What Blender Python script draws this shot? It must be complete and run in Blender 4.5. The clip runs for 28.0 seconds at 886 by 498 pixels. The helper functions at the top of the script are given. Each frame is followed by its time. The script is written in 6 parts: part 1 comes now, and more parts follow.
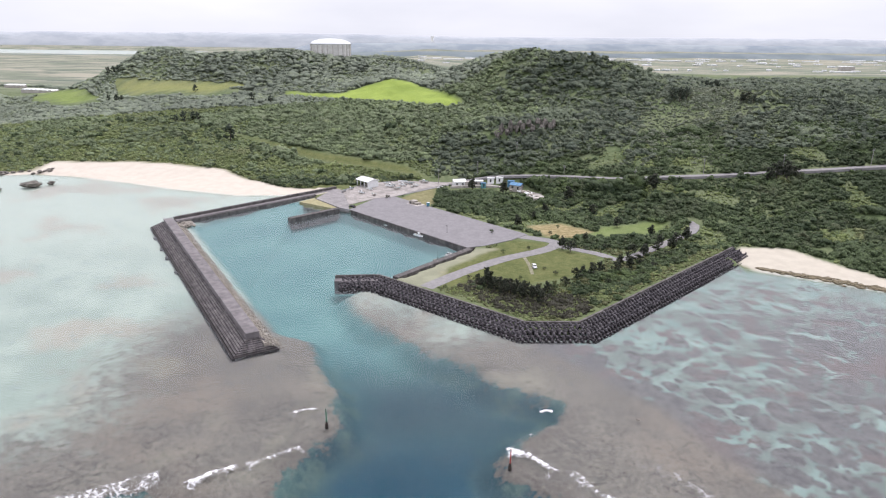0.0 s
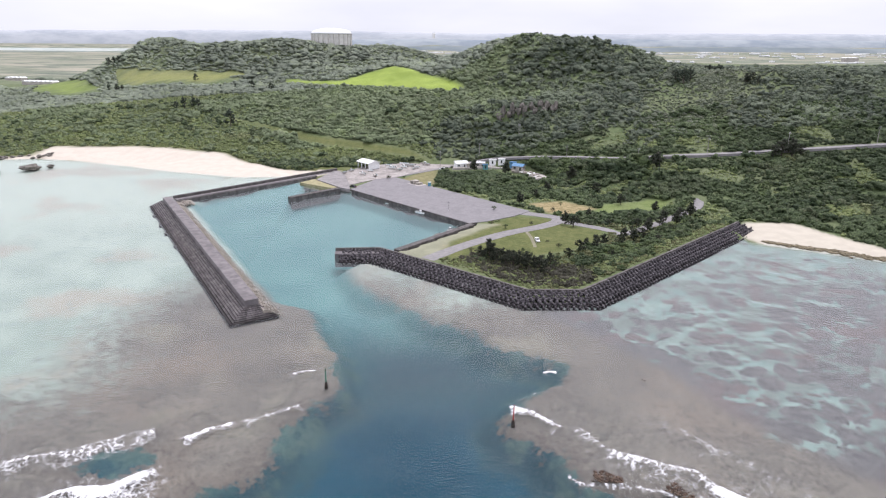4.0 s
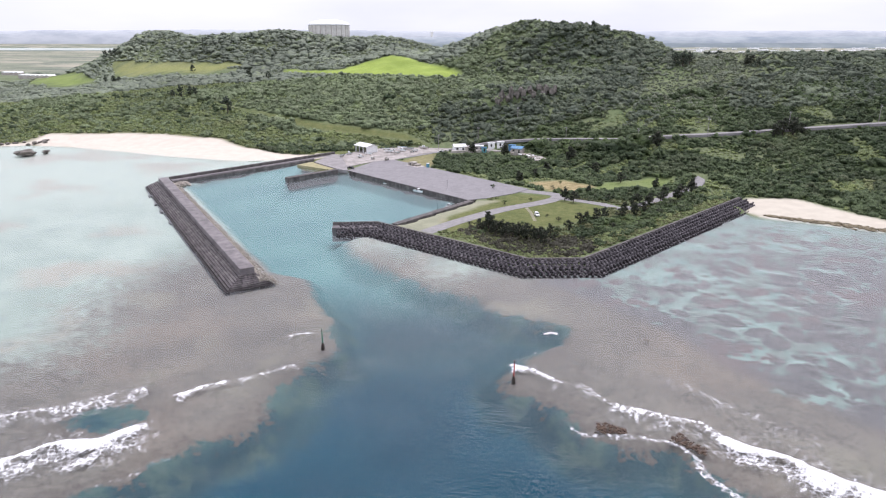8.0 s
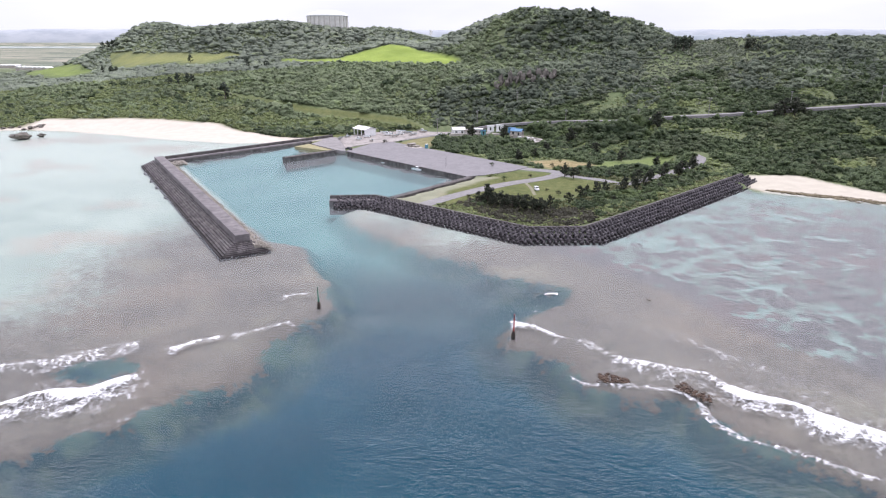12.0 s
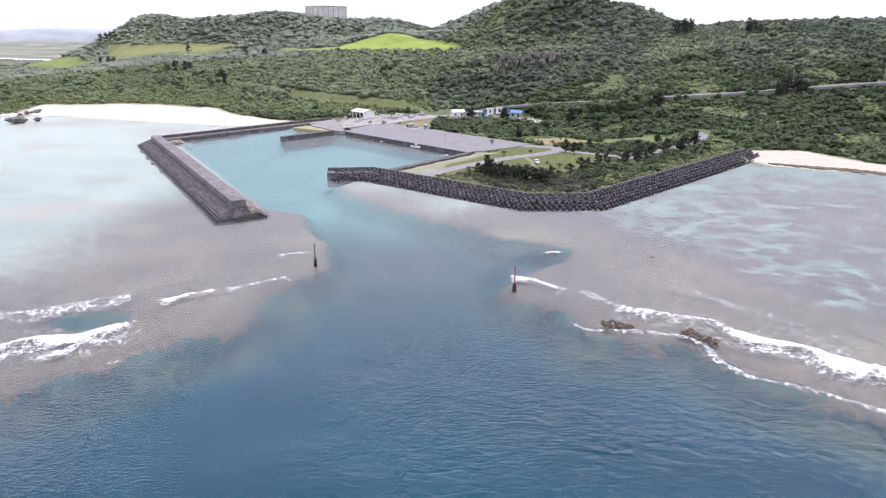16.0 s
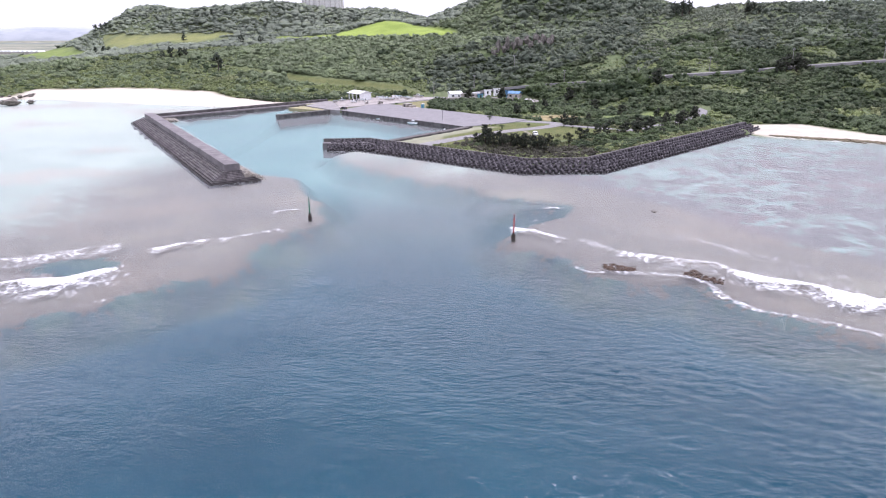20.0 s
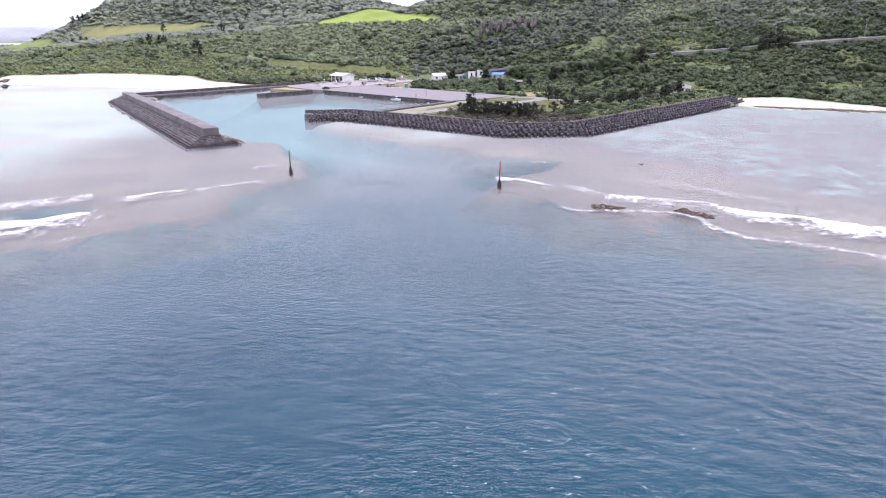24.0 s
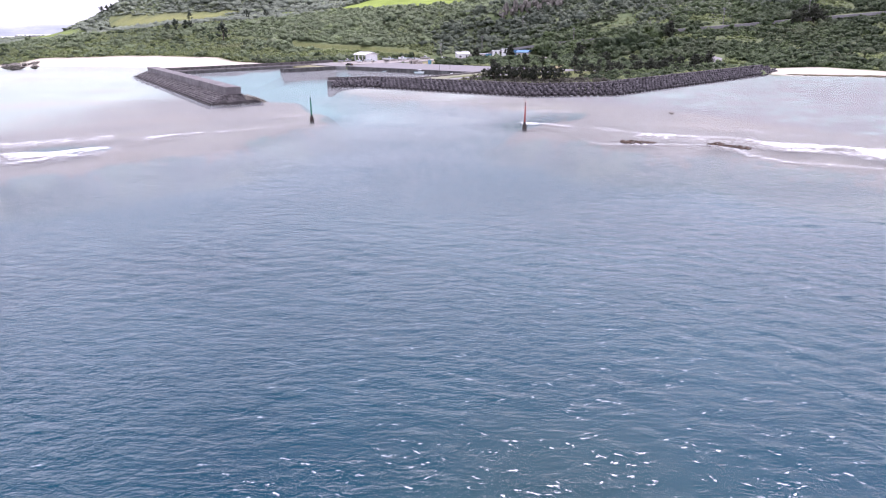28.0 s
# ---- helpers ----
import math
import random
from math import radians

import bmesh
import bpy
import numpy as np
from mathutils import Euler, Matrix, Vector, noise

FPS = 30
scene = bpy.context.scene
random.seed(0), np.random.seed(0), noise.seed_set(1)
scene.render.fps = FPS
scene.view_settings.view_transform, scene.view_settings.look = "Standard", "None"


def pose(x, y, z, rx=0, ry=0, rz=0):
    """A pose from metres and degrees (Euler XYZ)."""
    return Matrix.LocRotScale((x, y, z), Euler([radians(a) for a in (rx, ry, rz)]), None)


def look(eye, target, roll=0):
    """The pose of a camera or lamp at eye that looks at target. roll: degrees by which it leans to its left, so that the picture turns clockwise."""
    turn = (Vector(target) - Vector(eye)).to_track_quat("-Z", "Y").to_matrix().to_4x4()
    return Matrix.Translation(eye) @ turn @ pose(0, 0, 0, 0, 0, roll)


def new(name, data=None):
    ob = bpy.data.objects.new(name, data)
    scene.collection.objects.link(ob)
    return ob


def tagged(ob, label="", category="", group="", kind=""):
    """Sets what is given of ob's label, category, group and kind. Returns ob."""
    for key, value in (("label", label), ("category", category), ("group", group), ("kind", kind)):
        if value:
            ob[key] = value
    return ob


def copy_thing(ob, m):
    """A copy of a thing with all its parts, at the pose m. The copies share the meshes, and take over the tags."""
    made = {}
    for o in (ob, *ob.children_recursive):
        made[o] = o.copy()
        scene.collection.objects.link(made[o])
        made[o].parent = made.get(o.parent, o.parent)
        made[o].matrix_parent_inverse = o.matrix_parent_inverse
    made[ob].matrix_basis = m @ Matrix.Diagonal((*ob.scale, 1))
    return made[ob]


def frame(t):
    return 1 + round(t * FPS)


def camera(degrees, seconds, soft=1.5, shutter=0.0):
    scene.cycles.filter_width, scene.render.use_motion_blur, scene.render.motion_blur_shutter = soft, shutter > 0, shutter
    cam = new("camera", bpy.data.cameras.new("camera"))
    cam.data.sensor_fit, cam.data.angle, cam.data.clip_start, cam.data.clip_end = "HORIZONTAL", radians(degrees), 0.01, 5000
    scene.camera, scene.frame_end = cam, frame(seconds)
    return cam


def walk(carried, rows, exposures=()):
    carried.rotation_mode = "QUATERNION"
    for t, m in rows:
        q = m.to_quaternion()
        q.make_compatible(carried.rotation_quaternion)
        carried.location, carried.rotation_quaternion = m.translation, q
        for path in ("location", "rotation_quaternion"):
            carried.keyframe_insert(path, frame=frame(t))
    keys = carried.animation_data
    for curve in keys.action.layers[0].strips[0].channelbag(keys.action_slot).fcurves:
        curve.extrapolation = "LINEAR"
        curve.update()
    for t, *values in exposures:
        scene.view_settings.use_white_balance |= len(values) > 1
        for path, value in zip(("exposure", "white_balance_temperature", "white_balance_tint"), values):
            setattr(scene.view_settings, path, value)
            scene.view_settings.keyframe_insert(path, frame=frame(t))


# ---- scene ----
# the drone sinks almost straight down; rows: seconds, x, y, z, yaw, pitch, roll
cam = camera(67.9, 28.0, soft=1.2)
ROWS = [
    (0, -0.04, -0.06, 99.84, -0.006, -17.919, -0.599),
    (0.5, 0.02, -0.08, 98.41, 0.045, -17.974, -0.537),
    (1, 0.07, -0.11, 96.97, 0.082, -18.024, -0.480),
    (1.5, 0.12, -0.14, 95.54, 0.091, -18.071, -0.396),
    (2, 0.17, -0.17, 94.11, 0.073, -18.097, -0.307),
    (2.5, 0.22, -0.19, 92.67, 0.061, -18.110, -0.264),
    (3, 0.27, -0.22, 91.24, 0.076, -18.106, -0.271),
    (3.5, 0.31, -0.25, 89.80, 0.137, -18.048, -0.362),
    (5.5, 0.49, -0.35, 84.06, 0.034, -18.095, -0.282),
    (6, 0.53, -0.38, 82.63, 0.045, -18.083, -0.275),
    (6.5, 0.57, -0.41, 81.19, 0.042, -18.073, -0.237),
    (7, 0.61, -0.44, 79.76, 0.026, -18.059, -0.198),
    (7.5, 0.64, -0.46, 78.32, 0.002, -18.044, -0.141),
    (8, 0.68, -0.49, 76.88, -0.028, -18.035, -0.079),
    (8.5, 0.71, -0.52, 75.45, -0.046, -18.029, -0.057),
    (9, 0.75, -0.54, 74.01, -0.068, -18.024, -0.099),
    (9.5, 0.78, -0.57, 72.57, -0.099, -18.016, -0.194),
    (10, 0.81, -0.60, 71.13, -0.119, -18.013, -0.242),
    (10.5, 0.84, -0.62, 69.70, -0.122, -18.015, -0.205),
    (11, 0.87, -0.65, 68.26, -0.115, -18.010, -0.158),
    (11.5, 0.90, -0.68, 66.82, -0.108, -18.000, -0.120),
    (12, 0.92, -0.71, 65.38, -0.103, -18.001, -0.061),
    (12.5, 0.95, -0.73, 63.94, -0.092, -18.019, 0.000),
    (14.5, 1.04, -0.84, 58.19, -0.091, -18.001, -0.017),
    (15, 1.06, -0.87, 56.75, -0.095, -18.005, 0.072),
    (15.5, 1.08, -0.89, 55.31, -0.120, -18.005, 0.101),
    (16, 1.09, -0.92, 53.87, -0.164, -17.997, 0.100),
    (16.5, 1.11, -0.95, 52.43, -0.197, -17.992, 0.130),
    (17, 1.13, -0.97, 50.99, -0.205, -17.994, 0.190),
    (17.5, 1.14, -1.00, 49.54, -0.211, -17.998, 0.246),
    (18, 1.15, -1.03, 48.10, -0.233, -18.001, 0.250),
    (18.5, 1.16, -1.06, 46.66, -0.266, -18.013, 0.236),
    (19, 1.17, -1.08, 45.22, -0.303, -18.029, 0.261),
    (19.5, 1.18, -1.11, 43.78, -0.341, -18.040, 0.256),
    (20, 1.19, -1.14, 42.34, -0.395, -18.051, 0.234),
    (20.5, 1.20, -1.16, 40.89, -0.463, -18.055, 0.260),
    (21, 1.20, -1.19, 39.45, -0.526, -18.058, 0.306),
    (21.5, 1.20, -1.22, 38.01, -0.589, -18.065, 0.347),
    (23.5, 1.21, -1.33, 32.23, -1.493, -18.076, 0.304),
    (24, 1.21, -1.35, 30.79, -1.785, -18.050, 0.420),
    (24.5, 1.20, -1.38, 29.35, -1.865, -18.067, 0.506),
    (25, 1.20, -1.41, 27.90, -1.634, -18.104, 0.486),
    (25.5, 1.20, -1.43, 26.46, -1.216, -18.133, 0.390),
    (26, 1.19, -1.46, 25.01, -0.778, -18.173, 0.350),
    (26.5, 1.18, -1.49, 23.57, -0.399, -18.223, 0.426),
    (27, 1.17, -1.51, 22.12, -0.104, -18.265, 0.550),
    (27.5, 1.16, -1.54, 20.67, 0.096, -18.284, 0.672),
    (28, 1.15, -1.57, 19.23, 0.205, -18.258, 0.791),
]
walk(cam, [(t, pose(x, y, z, 90 + pitch, roll, yaw)) for t, x, y, z, yaw, pitch, roll in ROWS],
     [(0, -0.12, 6280, 18), (8, -0.06, 6170, 20), (12, -0.02, 6120, 21), (21, 0.19, 5970, 27), (28, 0.23, 5970, 32)])

# ---- world, sun ----
SUN_EL, SUN_AZ = 60.0, 20.0  # degrees above the horizon; azimuth from +y towards +x
world = bpy.data.worlds.new("sky")
scene.world = world
world.use_nodes = True
wn, wl = world.node_tree.nodes, world.node_tree.links
wn.clear()
sky = wn.new("ShaderNodeTexSky")
sky.sky_type, sky.sun_disc = "NISHITA", False
sky.sun_elevation, sky.sun_rotation = radians(SUN_EL), radians(SUN_AZ)
sky.air_density, sky.dust_density = 1.0, 5.0
bg_sky = wn.new("ShaderNodeBackground")
bg_sky.inputs["Strength"].default_value = 0.10
wl.new(sky.outputs[0], bg_sky.inputs["Color"])
coord = wn.new("ShaderNodeTexCoord")
cloud = wn.new("ShaderNodeTexNoise")
cloud.inputs["Scale"].default_value, cloud.inputs["Detail"].default_value = 3.0, 6.0
stretch = wn.new("ShaderNodeMapping")
stretch.inputs["Scale"].default_value = (1.0, 1.0, 4.0)
wl.new(coord.outputs["Generated"], stretch.inputs["Vector"])
wl.new(stretch.outputs[0], cloud.inputs["Vector"])
ramp = wn.new("ShaderNodeValToRGB")
ramp.color_ramp.elements[0].position, ramp.color_ramp.elements[0].color = 0.3, (0.79, 0.825, 0.87, 1)
ramp.color_ramp.elements[1].position, ramp.color_ramp.elements[1].color = 0.72, (0.96, 0.985, 1.0, 1)
wl.new(cloud.outputs[0], ramp.inputs[0])
bg_cloud = wn.new("ShaderNodeBackground")
bg_cloud.inputs["Strength"].default_value = 1.12
wl.new(ramp.outputs[0], bg_cloud.inputs["Color"])
# an overcast dome is brighter overhead than at the horizon
split = wn.new("ShaderNodeSeparateXYZ")
wl.new(coord.outputs["Generated"], split.inputs[0])
dome = wn.new("ShaderNodeMapRange")
dome.interpolation_type = "SMOOTHSTEP"
dome.inputs[1].default_value, dome.inputs[2].default_value = -0.02, 0.42
dome.inputs[3].default_value, dome.inputs[4].default_value = 1.24, 1.78
wl.new(split.outputs[2], dome.inputs[0])
wl.new(dome.outputs[0], bg_cloud.inputs["Strength"])
veil = wn.new("ShaderNodeMixShader")
veil.inputs[0].default_value = 0.86
wl.new(bg_sky.outputs[0], veil.inputs[1])
wl.new(bg_cloud.outputs[0], veil.inputs[2])
w_out = wn.new("ShaderNodeOutputWorld")
wl.new(veil.outputs[0], w_out.inputs["Surface"])

sun_data = bpy.data.lights.new("sun", "SUN")
sun_data.energy, sun_data.angle, sun_data.color = 2.4, radians(15.0), (1.0, 0.955, 0.90)
sun = new("sun", sun_data)
sun.matrix_world = look((0, 0, 0), (-math.sin(radians(SUN_AZ)) * math.cos(radians(SUN_EL)),
                                    -math.cos(radians(SUN_AZ)) * math.cos(radians(SUN_EL)), -math.sin(radians(SUN_EL))))

# ---- materials ----
class Nodes:
    """A short hand for building one node material."""

    def __init__(self, name):
        self.m = bpy.data.materials.new(name)
        self.m.use_nodes = True
        self.n, self.l = self.m.node_tree.nodes, self.m.node_tree.links
        self.n.clear()
        self.out = self.n.new("ShaderNodeOutputMaterial")
        self.geo = self.n.new("ShaderNodeNewGeometry")

    def put(self, socket, v):
        if isinstance(v, bpy.types.NodeSocket):
            self.l.new(v, socket)
        elif isinstance(v, (tuple, list)) and len(v) == 3 and socket.type == "RGBA":
            socket.default_value = (*v, 1)
        else:
            socket.default_value = v

    def noise(self, scale, detail=4.0, rough=0.55, vec=None, stretch=None, out=0):
        t = self.n.new("ShaderNodeTexNoise")
        t.inputs["Scale"].default_value, t.inputs["Detail"].default_value, t.inputs["Roughness"].default_value = scale, detail, rough
        v = vec or self.geo.outputs["Position"]
        if stretch:
            mp = self.n.new("ShaderNodeMapping")
            mp.inputs["Scale"].default_value = stretch[:3]
            mp.inputs["Rotation"].default_value = (0, 0, radians(stretch[3] if len(stretch) > 3 else 0))
            self.l.new(v, mp.inputs["Vector"])
            v = mp.outputs[0]
        self.l.new(v, t.inputs["Vector"])
        return t.outputs[out]

    def band(self, v, lo, hi, a=0.0, b=1.0):
        t = self.n.new("ShaderNodeMapRange")
        t.interpolation_type = "SMOOTHSTEP"
        for i, x in enumerate((v, lo, hi, a, b)):
            self.put(t.inputs[i], x)
        return t.outputs[0]

    def math(self, op, a, b=0.0):
        t = self.n.new("ShaderNodeMath")
        t.operation = op
        self.put(t.inputs[0], a), self.put(t.inputs[1], b)
        return t.outputs[0]

    def mix(self, f, a, b, mode="MIX"):
        t = self.n.new("ShaderNodeMix")
        t.data_type, t.blend_type = "RGBA", mode
        self.put(t.inputs[0], f), self.put(t.inputs[6], a), self.put(t.inputs[7], b)
        return t.outputs[2]

    def attr(self, name):
        t = self.n.new("ShaderNodeAttribute")
        t.attribute_name = name
        s = self.n.new("ShaderNodeSeparateColor")
        self.l.new(t.outputs["Color"], s.inputs[0])
        return s.outputs

    def bump(self, h, strength=0.4, dist=0.1, normal=None):
        t = self.n.new("ShaderNodeBump")
        t.inputs["Strength"].default_value, t.inputs["Distance"].default_value = strength, dist
        self.l.new(h, t.inputs["Height"])
        if normal:
            self.l.new(normal, t.inputs["Normal"])
        return t.outputs[0]

    def done(self, colour, rough=0.8, normal=None, metal=0.0, spec=0.3):
        b = self.n.new("ShaderNodeBsdfPrincipled")
        self.put(b.inputs["Base Color"], colour), self.put(b.inputs["Roughness"], rough)
        b.inputs["Metallic"].default_value, b.inputs["Specular IOR Level"].default_value = metal, spec
        if normal:
            self.l.new(normal, b.inputs["Normal"])
        self.l.new(b.outputs[0], self.out.inputs[0])
        return self.m


def plain(name, colour, rough=0.6, grain=3.0, var=0.25, bump=0.2, metal=0.0, spec=0.3):
    """A surface of one paint or stuff with stains at two scales."""
    k = Nodes(name)
    dark = tuple(c * (1 - var) for c in colour)
    light = tuple(min(1, c * (1 + 0.5 * var)) for c in colour)
    c = k.mix(k.band(k.noise(grain), 0.3, 0.7), dark, light)
    c = k.mix(k.math("MULTIPLY", k.band(k.noise(grain * 0.17, 3), 0.45, 0.75), var), c, tuple(x * 0.55 for x in colour))
    return k.done(c, rough, k.bump(k.noise(grain * 4), bump, 0.03), metal, spec)


def concrete(name, a, b, stain, amount=0.6, streak=(0.35, 0.35, 0.06), own=False, tide=None):
    """Weathered concrete: patches, black algae and runs down its faces."""
    k = Nodes(name)
    where = k.n.new("ShaderNodeTexCoord").outputs["Object"] if own else None
    c = k.mix(k.band(k.noise(0.5, 6), 0.3, 0.7), a, b)
    c = k.mix(k.math("MULTIPLY", k.band(k.noise(1.3, 6, 0.65, where, streak), 0.42, 0.66), amount), c, stain)
    c = k.mix(k.math("MULTIPLY", k.band(k.noise(6.0, 4), 0.5, 0.75), 0.35), c, tuple(x * 0.6 for x in a))
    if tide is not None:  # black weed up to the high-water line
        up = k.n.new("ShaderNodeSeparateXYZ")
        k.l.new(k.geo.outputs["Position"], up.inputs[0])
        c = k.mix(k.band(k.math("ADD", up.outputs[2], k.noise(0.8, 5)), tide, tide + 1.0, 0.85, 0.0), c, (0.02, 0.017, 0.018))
    h = k.math("ADD", k.noise(2.0, 6), k.math("MULTIPLY", k.noise(14.0, 3), 0.4))
    return k.done(c, 0.88, k.bump(h, 0.5, 0.12), spec=0.2)


def foliage(name, lo, hi, dry, grain=1.1, dryness=0.15, spread=1.0, gloom=0.45, level=0.3):
    """Leaf masses: each clump has its own green; leaf-sized shade and highlights are painted in."""
    k = Nodes(name)
    r = k.geo.outputs["Random Per Island"]
    pale = tuple(min(1, x * 1.35) for x in hi)
    c = k.mix(r, lo, hi)
    c = k.mix(k.band(k.math("FRACT", k.math("MULTIPLY", r, 17.3)), 0.72, 0.95, 0.0, 0.5), c, dry)
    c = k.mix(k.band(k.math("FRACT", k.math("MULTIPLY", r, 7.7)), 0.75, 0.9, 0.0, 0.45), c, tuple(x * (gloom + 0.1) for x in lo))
    c = k.mix(k.band(k.noise(0.016, 4), 0.45, 0.62, 0.0, 0.6 * spread), c, pale)
    c = k.mix(k.band(k.noise(0.011, 3, 0.6, stretch=(1.0, 0.6, 1.0, 25)), 0.5, 0.62, 0.0, 0.5 * spread), c, tuple(x * 0.72 for x in lo))
    c = k.mix(k.band(k.noise(0.07, 3), 0.55, 0.66, 0.0, 0.45 * spread), c, (hi[0] * 1.25, hi[1] * 1.3, hi[2] * 0.85))
    c = k.mix(k.band(k.noise(0.03, 3), 0.56, 0.72, 0.0, dryness * 3), c, dry)
    # lows of the leaf noise darkened as shade, fine specks paled as highlights
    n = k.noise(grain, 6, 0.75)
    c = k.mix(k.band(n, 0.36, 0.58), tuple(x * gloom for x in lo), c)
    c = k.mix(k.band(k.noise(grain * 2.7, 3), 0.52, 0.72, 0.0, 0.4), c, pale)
    upward = k.mix(level, k.geo.outputs["Normal"], (0.0, 0.0, 1.0))
    nrm = k.bump(n, 0.8, 0.8, upward)
    k.done(c, 0.7, nrm, spec=0.2)
    body = k.out.inputs[0].links[0].from_socket
    thin = k.n.new("ShaderNodeBsdfTranslucent")  # sunlight through the leaves
    k.l.new(k.mix(1.0, c, (1.0, 1.0, 0.75), "MULTIPLY"), thin.inputs["Color"])
    k.l.new(nrm, thin.inputs["Normal"])
    both = k.n.new("ShaderNodeMixShader")
    both.inputs[0].default_value = 0.4
    k.l.new(body, both.inputs[1])
    k.l.new(thin.outputs[0], both.inputs[2])
    k.l.new(both.outputs[0], k.out.inputs[0])
    return k.m


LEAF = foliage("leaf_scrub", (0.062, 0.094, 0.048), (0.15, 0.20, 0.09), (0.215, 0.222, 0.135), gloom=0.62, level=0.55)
# besides the species, western sunlight and haze are mixed into these greens
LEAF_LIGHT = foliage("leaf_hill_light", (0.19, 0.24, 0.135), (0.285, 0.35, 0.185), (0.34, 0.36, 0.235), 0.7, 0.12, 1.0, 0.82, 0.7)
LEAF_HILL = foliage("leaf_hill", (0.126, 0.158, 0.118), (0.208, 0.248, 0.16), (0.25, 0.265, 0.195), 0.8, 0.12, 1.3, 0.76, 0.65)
# the far woods hold the most haze in their colour
LEAF_FAR_HAZE = foliage("leaf_far_haze", (0.24, 0.28, 0.215), (0.32, 0.365, 0.265), (0.37, 0.39, 0.31), 0.5, 0.12, 1.2, 0.88, 0.8)
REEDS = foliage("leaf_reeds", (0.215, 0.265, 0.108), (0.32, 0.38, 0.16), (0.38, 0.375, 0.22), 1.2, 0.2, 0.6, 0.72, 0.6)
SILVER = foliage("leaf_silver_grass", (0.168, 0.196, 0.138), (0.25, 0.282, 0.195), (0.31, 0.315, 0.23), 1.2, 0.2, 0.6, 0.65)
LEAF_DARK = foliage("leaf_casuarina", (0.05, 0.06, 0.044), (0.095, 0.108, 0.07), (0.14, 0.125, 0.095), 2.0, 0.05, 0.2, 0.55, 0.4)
# casuarina green lightened for the haze over distant trees
LEAF_TREE_HAZE = foliage("leaf_tree_haze", (0.062, 0.082, 0.062), (0.105, 0.13, 0.088), (0.15, 0.15, 0.115), 1.2, 0.05, 0.3, 0.65)
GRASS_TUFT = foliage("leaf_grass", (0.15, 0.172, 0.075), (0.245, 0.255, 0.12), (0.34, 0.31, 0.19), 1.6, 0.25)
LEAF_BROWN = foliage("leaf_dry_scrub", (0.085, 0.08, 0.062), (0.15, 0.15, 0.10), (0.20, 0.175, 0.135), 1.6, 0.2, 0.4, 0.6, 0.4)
BARK = plain("bark", (0.10, 0.08, 0.065), 0.9, 4.0, 0.4, 0.6)
CROWN = concrete("crown_concrete", (0.17, 0.155, 0.16), (0.235, 0.215, 0.215), (0.085, 0.076, 0.08), 0.5, (0.12, 0.12, 0.1))
STEP = concrete("step_concrete", (0.085, 0.076, 0.079), (0.17, 0.153, 0.153), (0.03, 0.026, 0.028), 0.75, (0.9, 0.05, 0.9), True, 0.45)
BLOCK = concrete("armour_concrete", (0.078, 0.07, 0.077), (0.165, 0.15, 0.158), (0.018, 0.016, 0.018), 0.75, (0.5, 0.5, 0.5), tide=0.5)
QUAY = concrete("quay_concrete", (0.10, 0.09, 0.088), (0.17, 0.155, 0.15), (0.04, 0.035, 0.035), 0.6)
APRON = concrete("apron_concrete", (0.24, 0.225, 0.225), (0.31, 0.29, 0.285), (0.15, 0.14, 0.14), 0.5, (0.2, 0.2, 0.2))
PALE = concrete("pale_concrete", (0.40, 0.37, 0.34), (0.52, 0.48, 0.45), (0.24, 0.21, 0.19), 0.5, (0.2, 0.2, 0.2))
RUBBLE = concrete("rubble_stone", (0.30, 0.27, 0.235), (0.40, 0.365, 0.32), (0.15, 0.13, 0.11), 0.5, (0.5, 0.5, 0.5))
ASPHALT = concrete("asphalt", (0.215, 0.205, 0.212), (0.25, 0.237, 0.243), (0.16, 0.152, 0.158), 0.35, (0.15, 0.15, 0.15))
ROADTOP = concrete("road_asphalt", (0.215, 0.207, 0.207), (0.275, 0.26, 0.26), (0.165, 0.16, 0.16), 0.35, (0.15, 0.15, 0.15))
WHITE = plain("white_paint", (0.80, 0.80, 0.80), 0.5, 1.5, 0.12, 0.1)
STEEL = plain("galvanised", (0.45, 0.46, 0.47), 0.45, 3.0, 0.2, 0.1, 0.6)
BLUE = plain("blue_sheet", (0.10, 0.24, 0.42), 0.55, 1.2, 0.3, 0.2)
TEAL = plain("teal_paint", (0.13, 0.32, 0.36), 0.5, 2.0, 0.2, 0.1)
RED = plain("red_paint", (0.42, 0.06, 0.05), 0.6, 1.5, 0.4, 0.2)
GREEN = plain("green_paint", (0.03, 0.20, 0.13), 0.6, 1.5, 0.4, 0.2)
# near-black, so that gaps between blocks and steps look deeply shaded
GAP_SHADE = plain("gap_shade_black", (0.03, 0.028, 0.028), 0.8, 1.0, 0.4, 0.5)
RUST = plain("rust_black", (0.055, 0.042, 0.036), 0.8, 2.0, 0.5, 0.3)
DARK = plain("dark_plastic", (0.03, 0.03, 0.032), 0.5, 3.0, 0.3, 0.1)
GLASS = plain("tinted_glass", (0.03, 0.035, 0.04), 0.12, 1.0, 0.1, 0.0, 0.0, 0.6)
TIMBER = plain("pole_wood", (0.33, 0.31, 0.29), 0.85, 2.0, 0.3, 0.3)
ROCK = concrete("limestone", (0.13, 0.118, 0.105), (0.235, 0.213, 0.188), (0.05, 0.048, 0.04), 0.7, (0.4, 0.4, 0.15))

# ---- the lie of the land ----
def sstep(a, b, v):
    t = np.clip((v - a) / (b - a), 0, 1)
    return t * t * (3 - 2 * t)


